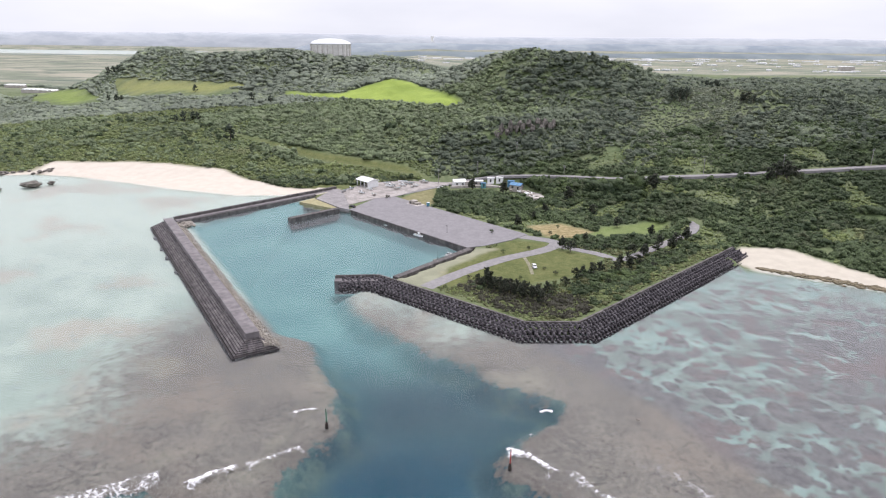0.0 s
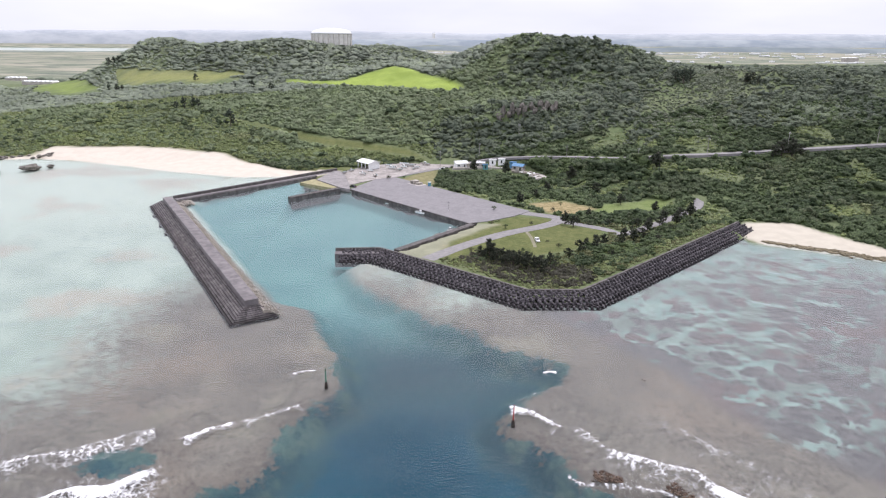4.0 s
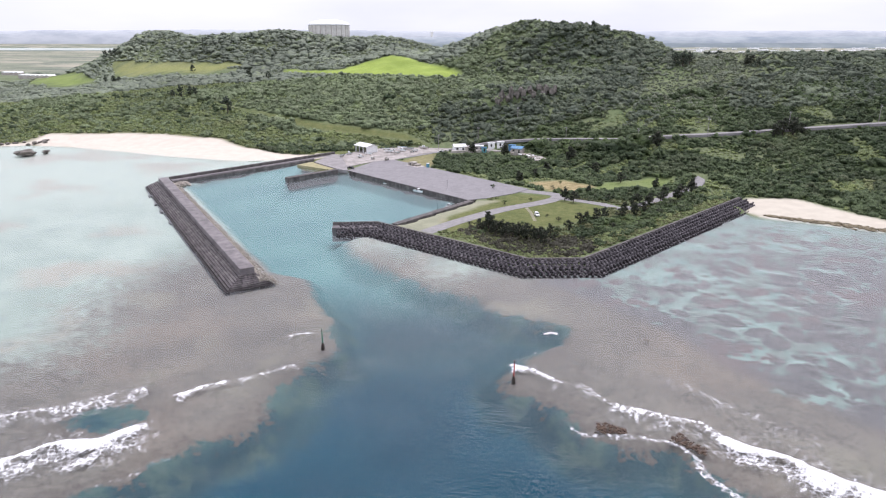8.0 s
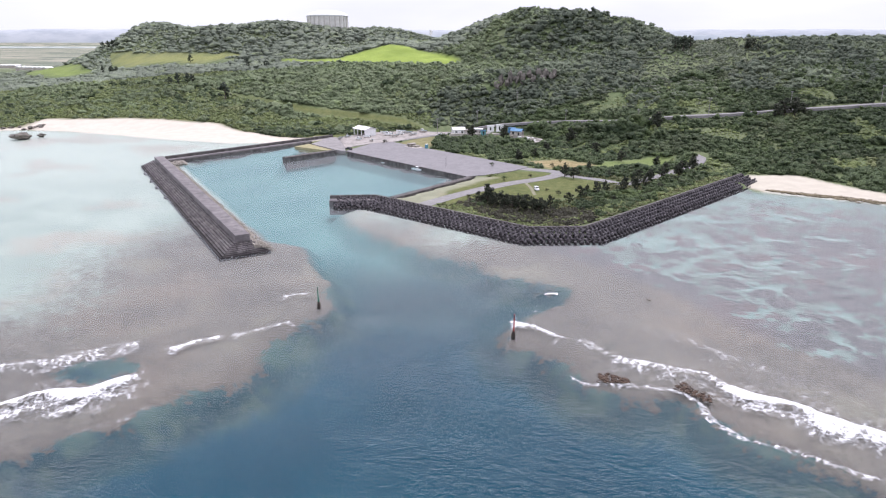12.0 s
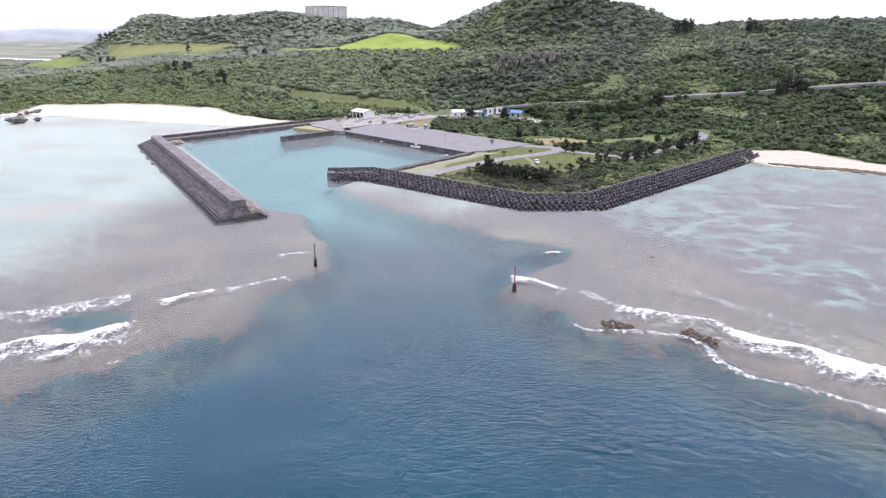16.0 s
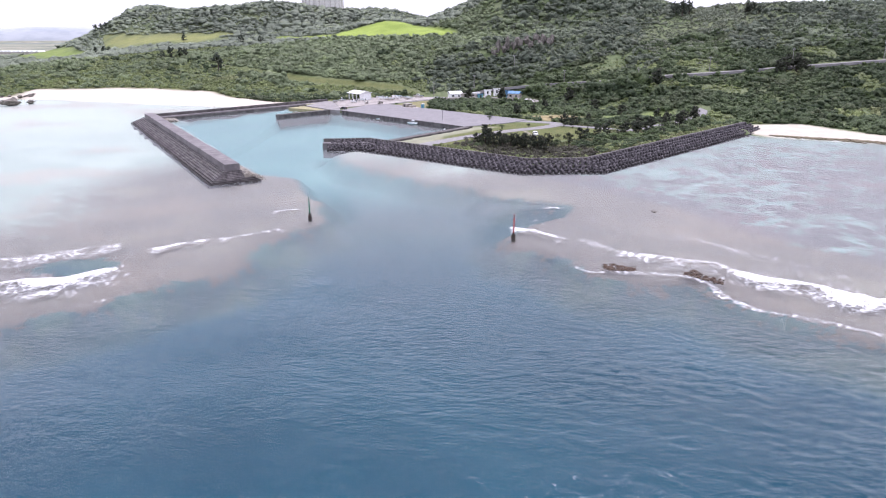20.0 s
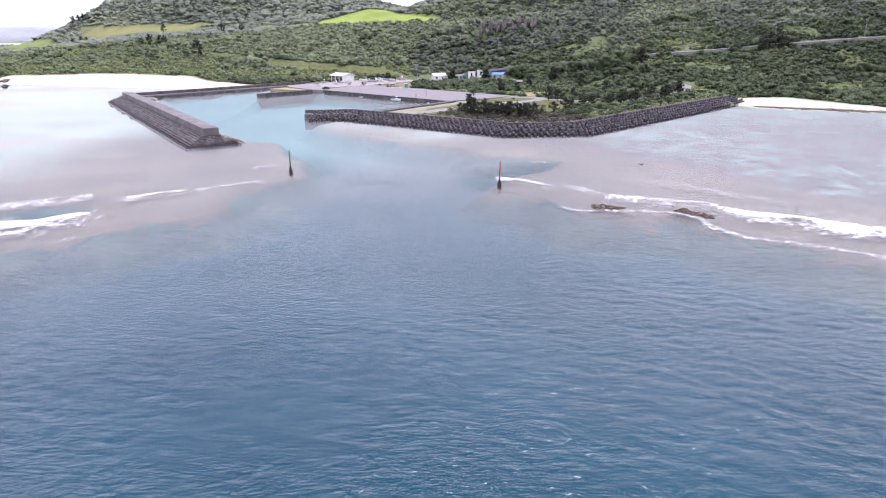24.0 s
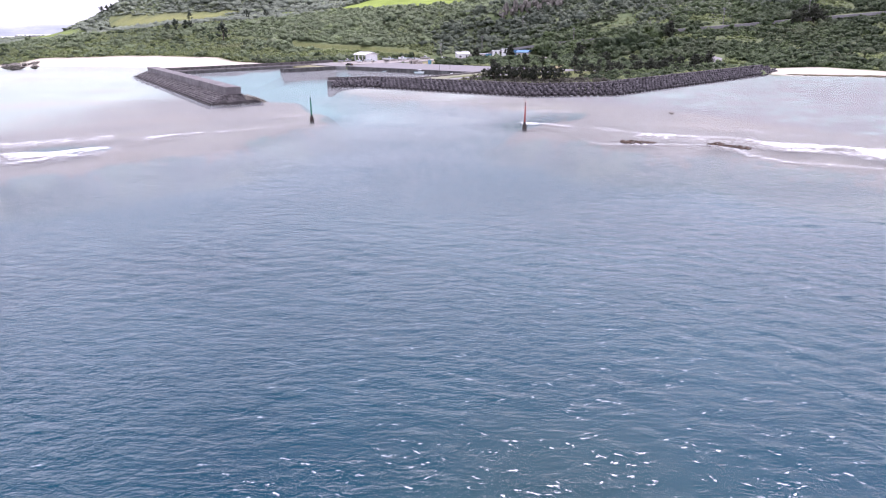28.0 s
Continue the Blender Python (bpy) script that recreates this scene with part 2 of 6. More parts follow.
def inside(poly, X, Y):
    """Signed distance to a polygon, in metres: positive inside."""
    X, Y = np.asarray(X, float), np.asarray(Y, float)
    best, odd = np.full(X.shape, 1e9), np.zeros(X.shape, bool)
    for (ax, ay), (bx, by) in zip(poly, poly[1:] + poly[:1]):
        dx, dy = bx - ax, by - ay
        t = np.clip(((X - ax) * dx + (Y - ay) * dy) / (dx * dx + dy * dy), 0, 1)
        best = np.minimum(best, np.hypot(X - ax - t * dx, Y - ay - t * dy))
        if dy:
            odd ^= ((ay > Y) != (by > Y)) & (X < dx * (Y - ay) / dy + ax)
    return np.where(odd, best, -best)


def along(line, X, Y):
    """Distance to an open line."""
    X, Y = np.asarray(X, float), np.asarray(Y, float)
    best = np.full(X.shape, 1e9)
    for (ax, ay), (bx, by) in zip(line, line[1:]):
        dx, dy = bx - ax, by - ay
        t = np.clip(((X - ax) * dx + (Y - ay) * dy) / (dx * dx + dy * dy), 0, 1)
        best = np.minimum(best, np.hypot(X - ax - t * dx, Y - ay - t * dy))
    return best


GRID = np.random.default_rng(7).random((256, 256))


def wob(X, Y, size, octaves=3):
    """Smooth value noise from -1 to 1."""
    out, amp, tot = 0.0, 1.0, 0.0
    for o in range(octaves):
        u, v = np.asarray(X, float) / size + 17.3 * o, np.asarray(Y, float) / size + 5.1 * o
        i, j = np.floor(u).astype(int), np.floor(v).astype(int)
        f, g = u - i, v - j
        f, g = f * f * (3 - 2 * f), g * g * (3 - 2 * g)
        a, b = GRID[i % 256, j % 256], GRID[(i + 1) % 256, j % 256]
        c, d = GRID[i % 256, (j + 1) % 256], GRID[(i + 1) % 256, (j + 1) % 256]
        out = out + amp * ((a * (1 - f) + b * f) * (1 - g) + (c * (1 - f) + d * f) * g)
        tot, amp, size = tot + amp, amp * 0.5, size * 0.5
    return 2 * out / tot - 1


# coast: beach in the west, harbour, point, beach in the east
LAND = [(-5000, 330), (-420, 440), (-330, 472), (-299, 480), (-268, 473), (-217, 452), (-180, 435), (-150, 425), (-133, 419), (-106, 421), (-84, 424),
        (-78, 402), (-62, 385), (-50, 381), (14, 312), (17, 303), (-15, 264), (-22, 260), (31, 213), (49, 213), (134, 294),
        (140, 283), (156, 276), (187, 258), (260, 222), (420, 150), (5000, -400), (5000, 9000), (-5000, 9000)]
BEACH = [(-420, 430), (-330, 462), (-299, 470), (-268, 463), (-217, 442), (-180, 427), (-150, 417), (-133, 412), (-106, 414), (-80, 416), (-68, 432), (-85, 435), (-107, 439), (-137, 460), (-159, 481),
         (-191, 492), (-238, 503), (-298, 504), (-308, 482), (-330, 478), (-420, 446)]
BEACH_E = [(139, 290), (143, 281), (156, 270), (190, 250), (300, 190), (300, 206), (230, 242), (194, 271), (187, 282), (179, 296), (171, 310), (149, 313), (144, 306)]
CHANNEL = [(-45, 206), (-39, 190), (-31, 174), (-28, 162), (-27, 152), (-34, 141), (-36, 129), (-39, 117), (-47, 112), (-55, 103), (-72, 91), (-110, 76),
           (-300, 20), (-300, -400), (400, -400), (400, -60), (140, 40), (90, 66), (69, 84), (62, 90), (54, 97), (50, 105), (47, 111), (31, 113), (27, 121), (26, 128), (17, 133),
           (16, 140), (22, 150), (33, 158), (36, 166), (30, 172), (17, 177), (12, 188), (-4, 199), (-16, 212), (-30, 227), (-38, 246), (-30, 260), (-18, 268), (14, 306), (-52, 377),
           (-84, 402), (-92, 405), (-134, 360), (-139, 350), (-100, 284), (-59, 214)]
PLAZA = [(-54.5, 377), (12.8, 305.5), (22, 309), (36, 319), (45, 329), (-30, 411), (-42, 405)]
YARD = [(-66, 428), (-56, 388), (-42, 405), (-30, 411), (-14, 432), (6, 450), (12, 462), (-24, 460), (-50, 452)]
VILLAGE = [(0, 428), (8, 448), (30, 450), (54, 440), (68, 412), (60, 394), (44, 418), (28, 428), (10, 427)]
CROP = [(78, 330), (88, 345), (112, 352), (124, 346), (112, 334), (92, 324)]
ROAD_LAWN = [(40, 326), (56, 318), (56, 310), (47, 301), (29, 289), (10, 271), (-6, 252)]
ROAD_SCRUB = [(55, 312), (75, 298), (84, 290), (105, 308), (118, 321), (128, 328), (134, 335), (137, 344)]
ROAD_UP = [(-34, 411), (-14, 431), (4, 448), (24, 456), (49, 447), (80, 428), (113, 407), (136, 399.5), (157, 397), (192, 395), (243, 394), (300, 397), (420, 402)]
LAWN = [(0, 270), (24, 303), (36, 318), (52, 316), (58, 304), (75, 296), (70, 280), (56, 266), (36, 256), (22, 268), (4, 254)]
SANDY = [(-21, 262), (16, 306), (26, 304), (4, 276), (-2, 251), (-12, 255)]
DRY = [(46, 346), (66, 352), (82, 336), (66, 322), (54, 326)]
STRIP = [(-190, 575), (-98, 515), (-26, 484), (-6, 458), (-30, 472), (-100, 500)]
FIELD_LIME = [(-172, 738), (-105, 690), (-79, 713), (-56, 722), (-31, 700), (0, 650), (18, 606), (4, 592), (-45, 634), (-103, 668), (-166, 722)]
FIELD_GREY = [(-420, 876), (-317, 824), (-223, 782), (-266, 768), (-372, 816), (-410, 852)]
FIELD_WEST = [(-560, 960), (-458, 866), (-411, 808), (-445, 806), (-522, 858)]
FARM = [(-705, 1080), (-640, 1080), (-525, 960), (-500, 900), (-560, 880), (-690, 1000)]
REED = [(134, 420), (185, 413), (233, 494), (337, 735), (202, 580), (149, 506), (127, 457)]
BUSHES = [(7, 254), (21, 269), (34, 253), (49, 246), (60, 234), (53, 224), (45, 223), (31, 224), (21, 230), (11, 243)]
THICKET = [(54, 274), (69, 274), (86, 282), (115, 309), (134, 323), (121, 299), (73, 245), (59, 232), (55, 245)]
VERGE = [(-31, 399), (-16, 426), (-3, 438), (-4, 393), (-16, 381)]
HUMPS = ((-396, 955, 90, 85, 56), (-300, 885, 60, 60, 24), (-205, 868, 70, 66, 39), (-100, 900, 70, 70, 18), (-20, 900, 50, 60, 6))
XS = (-900, -460, -300, -200, -50, 20, 60, 130, 190, 250, 400, 900)


def terrain(X, Y):
    """Height of the bare ground in metres."""
    X, Y = np.asarray(X, float), np.asarray(Y, float)
    d = inside(LAND, X, Y)
    y0 = np.interp(X, XS, (470, 480, 470, 470, 460, 452, 418, 322, 310, 300, 290, 270))
    y1 = np.interp(X, XS, (700, 690, 640, 640, 580, 540, 500, 515, 528, 522, 512, 505))
    top = np.interp(X, XS, (16, 8, 22, 28, 32, 32, 31, 43, 57, 62, 61, 61))
    rise = np.interp(X, XS, (0.02, 0.04, 0.07, 0.07, 0.15, 0.12, 0.1, 0.0, -0.05, -0.08, -0.08, -0.07))
    s = np.clip((Y - y0) / (y1 - y0), 0, 1)
    z = top * (0.75 * s + 0.25 * sstep(0.1, 1, s)) + rise * np.clip(Y - y1, 0, 140)
    z = z * (1 - 0.35 * sstep(900, 1300, Y))
    for cx, cy, sx, sy, amp in HUMPS:
        z = z + amp * np.exp(-((X - cx) / sx) ** 2 - ((Y - cy) / sy) ** 2)
    # the steep hill is a short ridge that runs inland
    spine = along([(48, 770), (82, 655), (112, 612), (140, 580)], X, Y)
    z = z + np.interp(Y, (540, 580, 600, 645, 720, 780), (16, 25, 39, 43, 33, 21)) * np.exp(-(spine / 47) ** 2.2)
    z = z + wob(X, Y, 90, 3) * np.clip(z, 0, 40) * 0.07 * sstep(5, 25, z)
    # gullies and spurs down the slopes
    gully = np.abs(wob(X + 0.35 * Y, Y * 0.3, 34, 3)) - 0.3
    z = z + 4.5 * gully * sstep(8, 30, z) * sstep(480, 540, Y) * sstep(900, 800, Y)
    # the limestone cliff under the lime-green field
    z = z + 4.5 * sstep(492, 499, Y) * sstep(5, 30, X) * (1 - sstep(75, 105, X)) * (1 - sstep(520, 560, Y))
    far_bay = sstep(2900, 3000, Y) * (1 - sstep(4050, 4150, Y)) * (1 - sstep(-1350, -1150, X))
    z = z * (1 - far_bay) - 4 * far_bay
    low = np.where(Y < 460, 1.7, 2.2)
    beach = np.clip(d, 0, 60) * 0.045
    west = (X < -84) | (X > 138)
    base = np.where(west, np.minimum(beach, 2.2), low) + z
    base = np.where(d > 0, base, 0)
    # sea bed
    deep = inside(CHANNEL, X, Y) + wob(X, Y, 9, 3) * 2.2
    sea = -0.5 - 0.5 * np.clip(-d / 60, 0, 1) - 5.5 * sstep(-1.5, 7, deep) - 12 * sstep(10, 60, deep) * (Y < 160)
    edge = np.where(west, 0.06 * d, np.clip(0.9 * d, -6, 0))
    return np.where(d > 0, base, np.maximum(sea, edge))


def sheet(name, X, Y, Z, mat, smooth=True):
    """A grid mesh from three arrays of the same shape."""
    h, w = X.shape
    me = bpy.data.meshes.new(name)
    v = np.stack([X, Y, Z], -1).reshape(-1, 3)
    i = np.arange(h * w).reshape(h, w)
    f = np.stack([i[:-1, :-1], i[:-1, 1:], i[1:, 1:], i[1:, :-1]], -1).reshape(-1, 4)
    raw_mesh(me, v, f)
    me.materials.append(mat)
    if smooth:
        me.polygons.foreach_set("use_smooth", np.ones(len(f), bool))
    return me


def raw_mesh(me, v, f):
    """Fill a mesh with faces that all have the same number of corners."""
    n = f.shape[1]
    me.vertices.add(len(v))
    me.vertices.foreach_set("co", np.ascontiguousarray(v, np.float32).ravel())
    me.loops.add(f.size)
    me.loops.foreach_set("vertex_index", np.ascontiguousarray(f, np.int32).ravel())
    me.polygons.add(len(f))
    me.polygons.foreach_set("loop_start", np.arange(0, f.size, n, dtype=np.int32))
    me.update(calc_edges=True)


def spread(fine_lo, fine_hi, step, lo, hi, grow=1.09):
    """Even steps in the middle that grow outwards."""
    mid = list(np.arange(fine_lo, fine_hi + step / 2, step))
    s = step
    while mid[-1] < hi:
        s *= grow
        mid.append(mid[-1] + s)
    s = step
    while mid[0] > lo:
        s *= grow
        mid.insert(0, mid[0] - s)
    return np.array(mid)


GX, GY = np.meshgrid(spread(-190, 210, 1.9, -5000, 5000, 1.07), spread(86, 450, 1.9, -600, 4950, 1.03))
GZ = terrain(GX, GY)


def ground_material():
    k = Nodes("ground_cover")
    sea, soil = k.attr("sea"), k.attr("soil")  # reef, sand, deep / lawn, dry, field
    fine, mid = k.noise(0.9, 6, 0.65), k.noise(0.16, 5, 0.6)
    earth = k.mix(k.band(mid, 0.35, 0.65), (0.09, 0.12, 0.055), (0.14, 0.17, 0.085))
    earth = k.mix(k.band(k.noise(0.02, 4), 0.45, 0.6, 0.0, 0.5), earth, (0.17, 0.19, 0.11))
    lawn = k.mix(k.band(k.noise(0.25, 6, 0.7), 0.3, 0.7), (0.085, 0.105, 0.038), (0.165, 0.168, 0.07))
    lawn = k.mix(k.band(fine, 0.3, 0.7, 0.0, 0.45), lawn, (0.085, 0.10, 0.032))
    dry = k.mix(k.band(k.noise(0.4, 5), 0.35, 0.65), (0.22, 0.18, 0.09), (0.33, 0.27, 0.15))
    lime = k.mix(k.band(k.noise(0.035, 4), 0.3, 0.7), (0.19, 0.255, 0.05), (0.27, 0.345, 0.075))
    sand = k.mix(k.band(mid, 0.3, 0.7), (0.52, 0.465, 0.395), (0.575, 0.52, 0.445))
    c = k.mix(soil[0], earth, lawn)
    c = k.mix(soil[1], c, dry)
    c = k.mix(soil[2], c, lime)
    # field plots of the far plain, their tones greyed for distance haze
    plots = k.mix(k.band(k.noise(0.012, 4, 0.6, stretch=(0.5, 1.6, 1.0, 6)), 0.4, 0.6), (0.16, 0.185, 0.14), (0.33, 0.31, 0.25))
    plots = k.mix(k.band(k.noise(0.02, 3, 0.6, stretch=(0.4, 2.0, 1.0, -4)), 0.55, 0.64), plots, (0.10, 0.125, 0.105))
    c = k.mix(k.math("MULTIPLY", k.attr("far")[0], 0.9), c, plots)
    c = k.mix(sea[1], c, sand)
    # sea bed: white sand, tan reef flat with pits, coral heads, blue deep
    bedmix = k.attr("bed")  # patchiness, pale sand, open sea
    far = k.attr("far")  # inland plain, outer sea, distance to the channel's side
    flat = k.mix(k.band(k.noise(0.05, 5, 0.6), 0.35, 0.65), (0.135, 0.118, 0.107), (0.187, 0.164, 0.142))
    flat = k.mix(k.band(k.noise(0.022, 4, 0.55), 0.5, 0.66, 0.0, 0.6), flat, (0.245, 0.192, 0.155))
    flat = k.mix(k.band(k.noise(0.03, 4, 0.6, stretch=(1.0, 1.0, 1.0, 60)), 0.54, 0.7, 0.0, 0.55), flat, (0.29, 0.265, 0.20))
    flat = k.mix(k.band(k.noise(0.75, 8, 0.8), 0.47, 0.62, 0.0, 0.7), flat, (0.27, 0.235, 0.20))
    flat = k.mix(k.band(k.noise(0.55, 8, 0.82), 0.5, 0.66, 0.0, 0.8), flat, (0.068, 0.058, 0.054))
    flat = k.mix(k.band(k.noise(0.16, 8, 0.78), 0.52, 0.68, 0.0, 0.6), flat, (0.092, 0.080, 0.073))
    flat = k.mix(k.band(k.noise(2.4, 5, 0.75), 0.5, 0.64, 0.0, 0.75), flat, (0.07, 0.06, 0.055))
    flat = k.mix(k.band(k.noise(1.9, 5, 0.75, stretch=(1.0, 1.0, 1.0, 40)), 0.53, 0.66, 0.0, 0.7), flat, (0.31, 0.275, 0.235))
    crack = k.n.new("ShaderNodeTexVoronoi")  # cracks and small pools in the reef flat
    crack.feature, crack.voronoi_dimensions = "DISTANCE_TO_EDGE", "2D"
    crack.inputs["Scale"].default_value = 0.085
    k.l.new(k.mix(1.0, k.geo.outputs["Position"], k.mix(1.0, k.noise(0.22, 6, 0.65, out=1), (9.0, 9.0, 0.0), "MULTIPLY"), "ADD"), crack.inputs["Vector"])
    torn = k.math("MULTIPLY", k.band(crack.outputs["Distance"], 0.005, 0.035, 1.0, 0.0), k.band(k.noise(0.07, 3), 0.48, 0.6))
    flat = k.mix(k.math("MULTIPLY", torn, 0.55), flat, (0.05, 0.052, 0.05))
    lagoon = k.mix(k.band(k.noise(0.045, 5), 0.35, 0.65), (0.28, 0.32, 0.275), (0.36, 0.395, 0.34))
    lagoon = k.mix(bedmix[1], lagoon, (0.40, 0.425, 0.365))
    lagoon = k.mix(k.band(k.noise(0.02, 4, 0.55, stretch=(1.0, 1.0, 1.0, 75)), 0.52, 0.64, 0.0, 0.7), lagoon, (0.34, 0.285, 0.235))
    streak = k.noise(0.2, 6, 0.7, stretch=(0.9, 1.0, 1.0, 20))
    lagoon = k.mix(k.math("MULTIPLY", k.band(streak, 0.52, 0.64), 0.6), lagoon, (0.25, 0.285, 0.262))
    spots = k.noise(0.34, 6, 0.7, stretch=(0.7, 1.3, 1.0, 12))
    lagoon = k.mix(k.math("MULTIPLY", k.band(spots, 0.6, 0.66), 0.6), lagoon, (0.165, 0.185, 0.168))
    # coral patches with clear rims on the pale sand, ragged tan reef elsewhere
    head, fine_rim = k.noise(0.3, 8, 0.72), k.noise(1.1, 6, 0.7)
    rag = k.math("MULTIPLY", k.math("SUBTRACT", fine_rim, 0.5), 0.35)
    bent = k.mix(1.0, k.geo.outputs["Position"], k.mix(1.0, k.noise(0.14, 4, 0.6, out=1), (9.0, 9.0, 0.0), "MULTIPLY"), "ADD")
    patch = None
    for scale, least, more in ((0.125, 0.02, 0.33), (0.30, -0.16, 0.42)):  # wide coral beds and single heads
        cell = k.n.new("ShaderNodeTexVoronoi")
        cell.voronoi_dimensions = "2D"
        cell.inputs["Scale"].default_value = scale
        k.l.new(bent, cell.inputs["Vector"])
        own = k.n.new("ShaderNodeSeparateColor")
        k.l.new(cell.outputs["Color"], own.inputs[0])
        size = k.math("ADD", k.math("MULTIPLY", k.math("SUBTRACT", sea[0], 0.36), 1.15), k.math("ADD", least, k.math("MULTIPLY", own.outputs[0], more)))
        one = k.math("ADD", k.math("SUBTRACT", size, cell.outputs["Distance"]), rag)
        patch = one if patch is None else k.math("MAXIMUM", patch, one)
    patch = k.math("ADD", patch, 0.5)
    loose = k.math("ADD", sea[0], k.math("MULTIPLY", k.math("SUBTRACT", head, 0.5), 1.1))
    coral = k.mix(k.band(k.noise(0.5, 8, 0.8), 0.38, 0.62), (0.095, 0.088, 0.09), (0.178, 0.163, 0.16))
    coral = k.mix(k.band(k.noise(0.05, 3), 0.5, 0.62, 0.0, 0.6), coral, (0.165, 0.125, 0.12))
    sandy = k.mix(k.band(k.noise(0.12, 5), 0.35, 0.65), (0.185, 0.24, 0.22), (0.245, 0.30, 0.268))
    dim = k.mix(k.band(k.noise(0.45, 7, 0.75), 0.4, 0.62), (0.145, 0.158, 0.145), (0.20, 0.22, 0.198))
    sandy = k.mix(k.band(k.noise(0.055, 4, 0.6), 0.44, 0.56, 0.0, 0.9), sandy, dim)
    bed_e = k.mix(k.band(patch, 0.46, 0.54), sandy, k.mix(bedmix[0], flat, coral))
    bed_w = k.mix(k.band(loose, 0.24, 0.76), lagoon, flat)
    bed = k.mix(k.band(bedmix[0], 0.2, 0.8), bed_w, bed_e)
    # the channel: a ragged rim, a green shelf below it, then blue
    way = k.math("MULTIPLY", k.math("SUBTRACT", far[2], 0.5), 60.0)
    way = k.math("ADD", way, k.math("MULTIPLY", k.math("SUBTRACT", k.noise(0.1, 8, 0.72), 0.5), k.math("ADD", 5.0, k.math("MULTIPLY", bedmix[2], 18.0))))
    way = k.math("ADD", way, k.math("MULTIPLY", k.math("SUBTRACT", k.noise(0.8, 5, 0.7), 0.5), 4.5))
    soft = k.math("SUBTRACT", 3.2, k.math("MULTIPLY", bedmix[2], 2.5))
    shoal = k.mix(k.band(k.noise(0.035, 4), 0.3, 0.7), (0.085, 0.18, 0.185), (0.125, 0.235, 0.228))
    mid_deep = k.mix(k.band(k.noise(0.03, 4), 0.35, 0.65), (0.018, 0.057, 0.074), (0.027, 0.076, 0.091))
    deep = k.mix(k.band(k.noise(0.022, 4), 0.3, 0.7), (0.004, 0.051, 0.082), (0.008, 0.071, 0.106))
    tone = k.math("ADD", sea[2], k.math("MULTIPLY", k.math("MULTIPLY", far[1], 0.5), k.band(way, 1.0, 12.0)))
    dp = k.math("ADD", tone, k.math("MULTIPLY", k.math("SUBTRACT", k.noise(0.11, 5, 0.65), 0.5), 0.16))
    shoal = k.mix(k.band(bedmix[2], 0.2, 0.85), shoal, mid_deep)
    pool = k.mix(k.band(dp, 0.32, 0.58), shoal, mid_deep)
    pool = k.mix(k.band(dp, 0.58, 0.95), pool, deep)
    shelf = k.math("MULTIPLY", k.math("MULTIPLY", k.band(way, 4.0, 13.0, 1.0, 0.0), k.band(k.noise(0.1, 5, 0.62), 0.46, 0.6)), k.math("MULTIPLY", bedmix[2], 0.75))
    pool = k.mix(shelf, pool, k.mix(k.band(k.noise(0.5, 6, 0.7), 0.4, 0.62), (0.062, 0.105, 0.098), (0.115, 0.155, 0.135)))
    bed = k.mix(k.math("MULTIPLY", k.math("MULTIPLY", k.band(way, -9.0, 0.0), k.band(way, 2.0, 0.0)), k.math("MULTIPLY", far[1], 0.5)), bed, k.mix(k.band(k.noise(0.6, 7, 0.75), 0.42, 0.6), (0.075, 0.058, 0.052), (0.145, 0.118, 0.105)))
    bed = k.mix(k.band(way, k.math("SUBTRACT", 0.0, soft), soft), bed, pool)
    z = k.n.new("ShaderNodeSeparateXYZ")
    k.l.new(k.geo.outputs["Position"], z.inputs[0])
    c = k.mix(k.band(z.outputs[2], -0.35, -0.05), bed, c)
    relief = k.math("MULTIPLY", k.math("ADD", fine, mid), k.math("MULTIPLY", k.band(z.outputs[2], -0.35, -0.05, 0.12, 1.0), k.math("SUBTRACT", 1.0, k.math("MULTIPLY", sea[1], 0.85))))
    return k.done(c, 0.9, k.bump(relief, 0.6, 0.5), spec=0.1)


def colours(me, name, chans):
    a = me.attributes.new(name, "FLOAT_COLOR", "POINT")
    v = np.stack([*chans, np.ones_like(chans[0])], -1).astype(np.float32)
    a.data.foreach_set("color", np.clip(v, 0, 1).ravel())


g_me = sheet("ground", GX, GY, GZ, ground_material())
D_LAND, D_CHAN = inside(LAND, GX, GY), inside(CHANNEL, GX, GY)
D_CHAN = np.maximum(D_CHAN, 4.5 * (1 - np.hypot((GX + 71) / 7, (GY - 121) / 4.5)))  # a pool in the western reef
west_flat = 1 - sstep(10, 105, along([(-300, 10), (-95, 92), (-60, 115), (-45, 140), (-40, 170), (-50, 190)], GX, GY))
east_flat = 1 - sstep(10, 75, along([(24, 172), (40, 152), (48, 130), (75, 95), (200, 20), (300, -20)], GX, GY))
reef = np.maximum(west_flat * 0.95, east_flat)
east = sstep(18, 45, GX) * (GY < 330)
reef = np.maximum(reef, east * (0.53 + 0.19 * sstep(90, 150, GX) * sstep(240, 200, GY) - 0.2 * sstep(30, 4, -D_LAND)))
reef = np.maximum(reef, 0.48 * sstep(12, 3, along([(-42, 205), (-30, 222), (-4, 196), (14, 188)], GX, GY)))
patchy = east * sstep(1.0, 0.72, east_flat)
pale = (GX < -60) * sstep(230, 400, GY + 0.35 * (-150 - GX)) * 0.9
mouth = sstep(262, 135, GY + 0.12 * np.abs(GX))
deep_m = 0.27 + 0.20 * mouth
# lighter bed spot added to imitate the teal glow of steeply seen water
deep_m = deep_m - 0.36 * np.exp(-((GX - 7) / 13) ** 2 - ((GY - 27) / 13) ** 2)
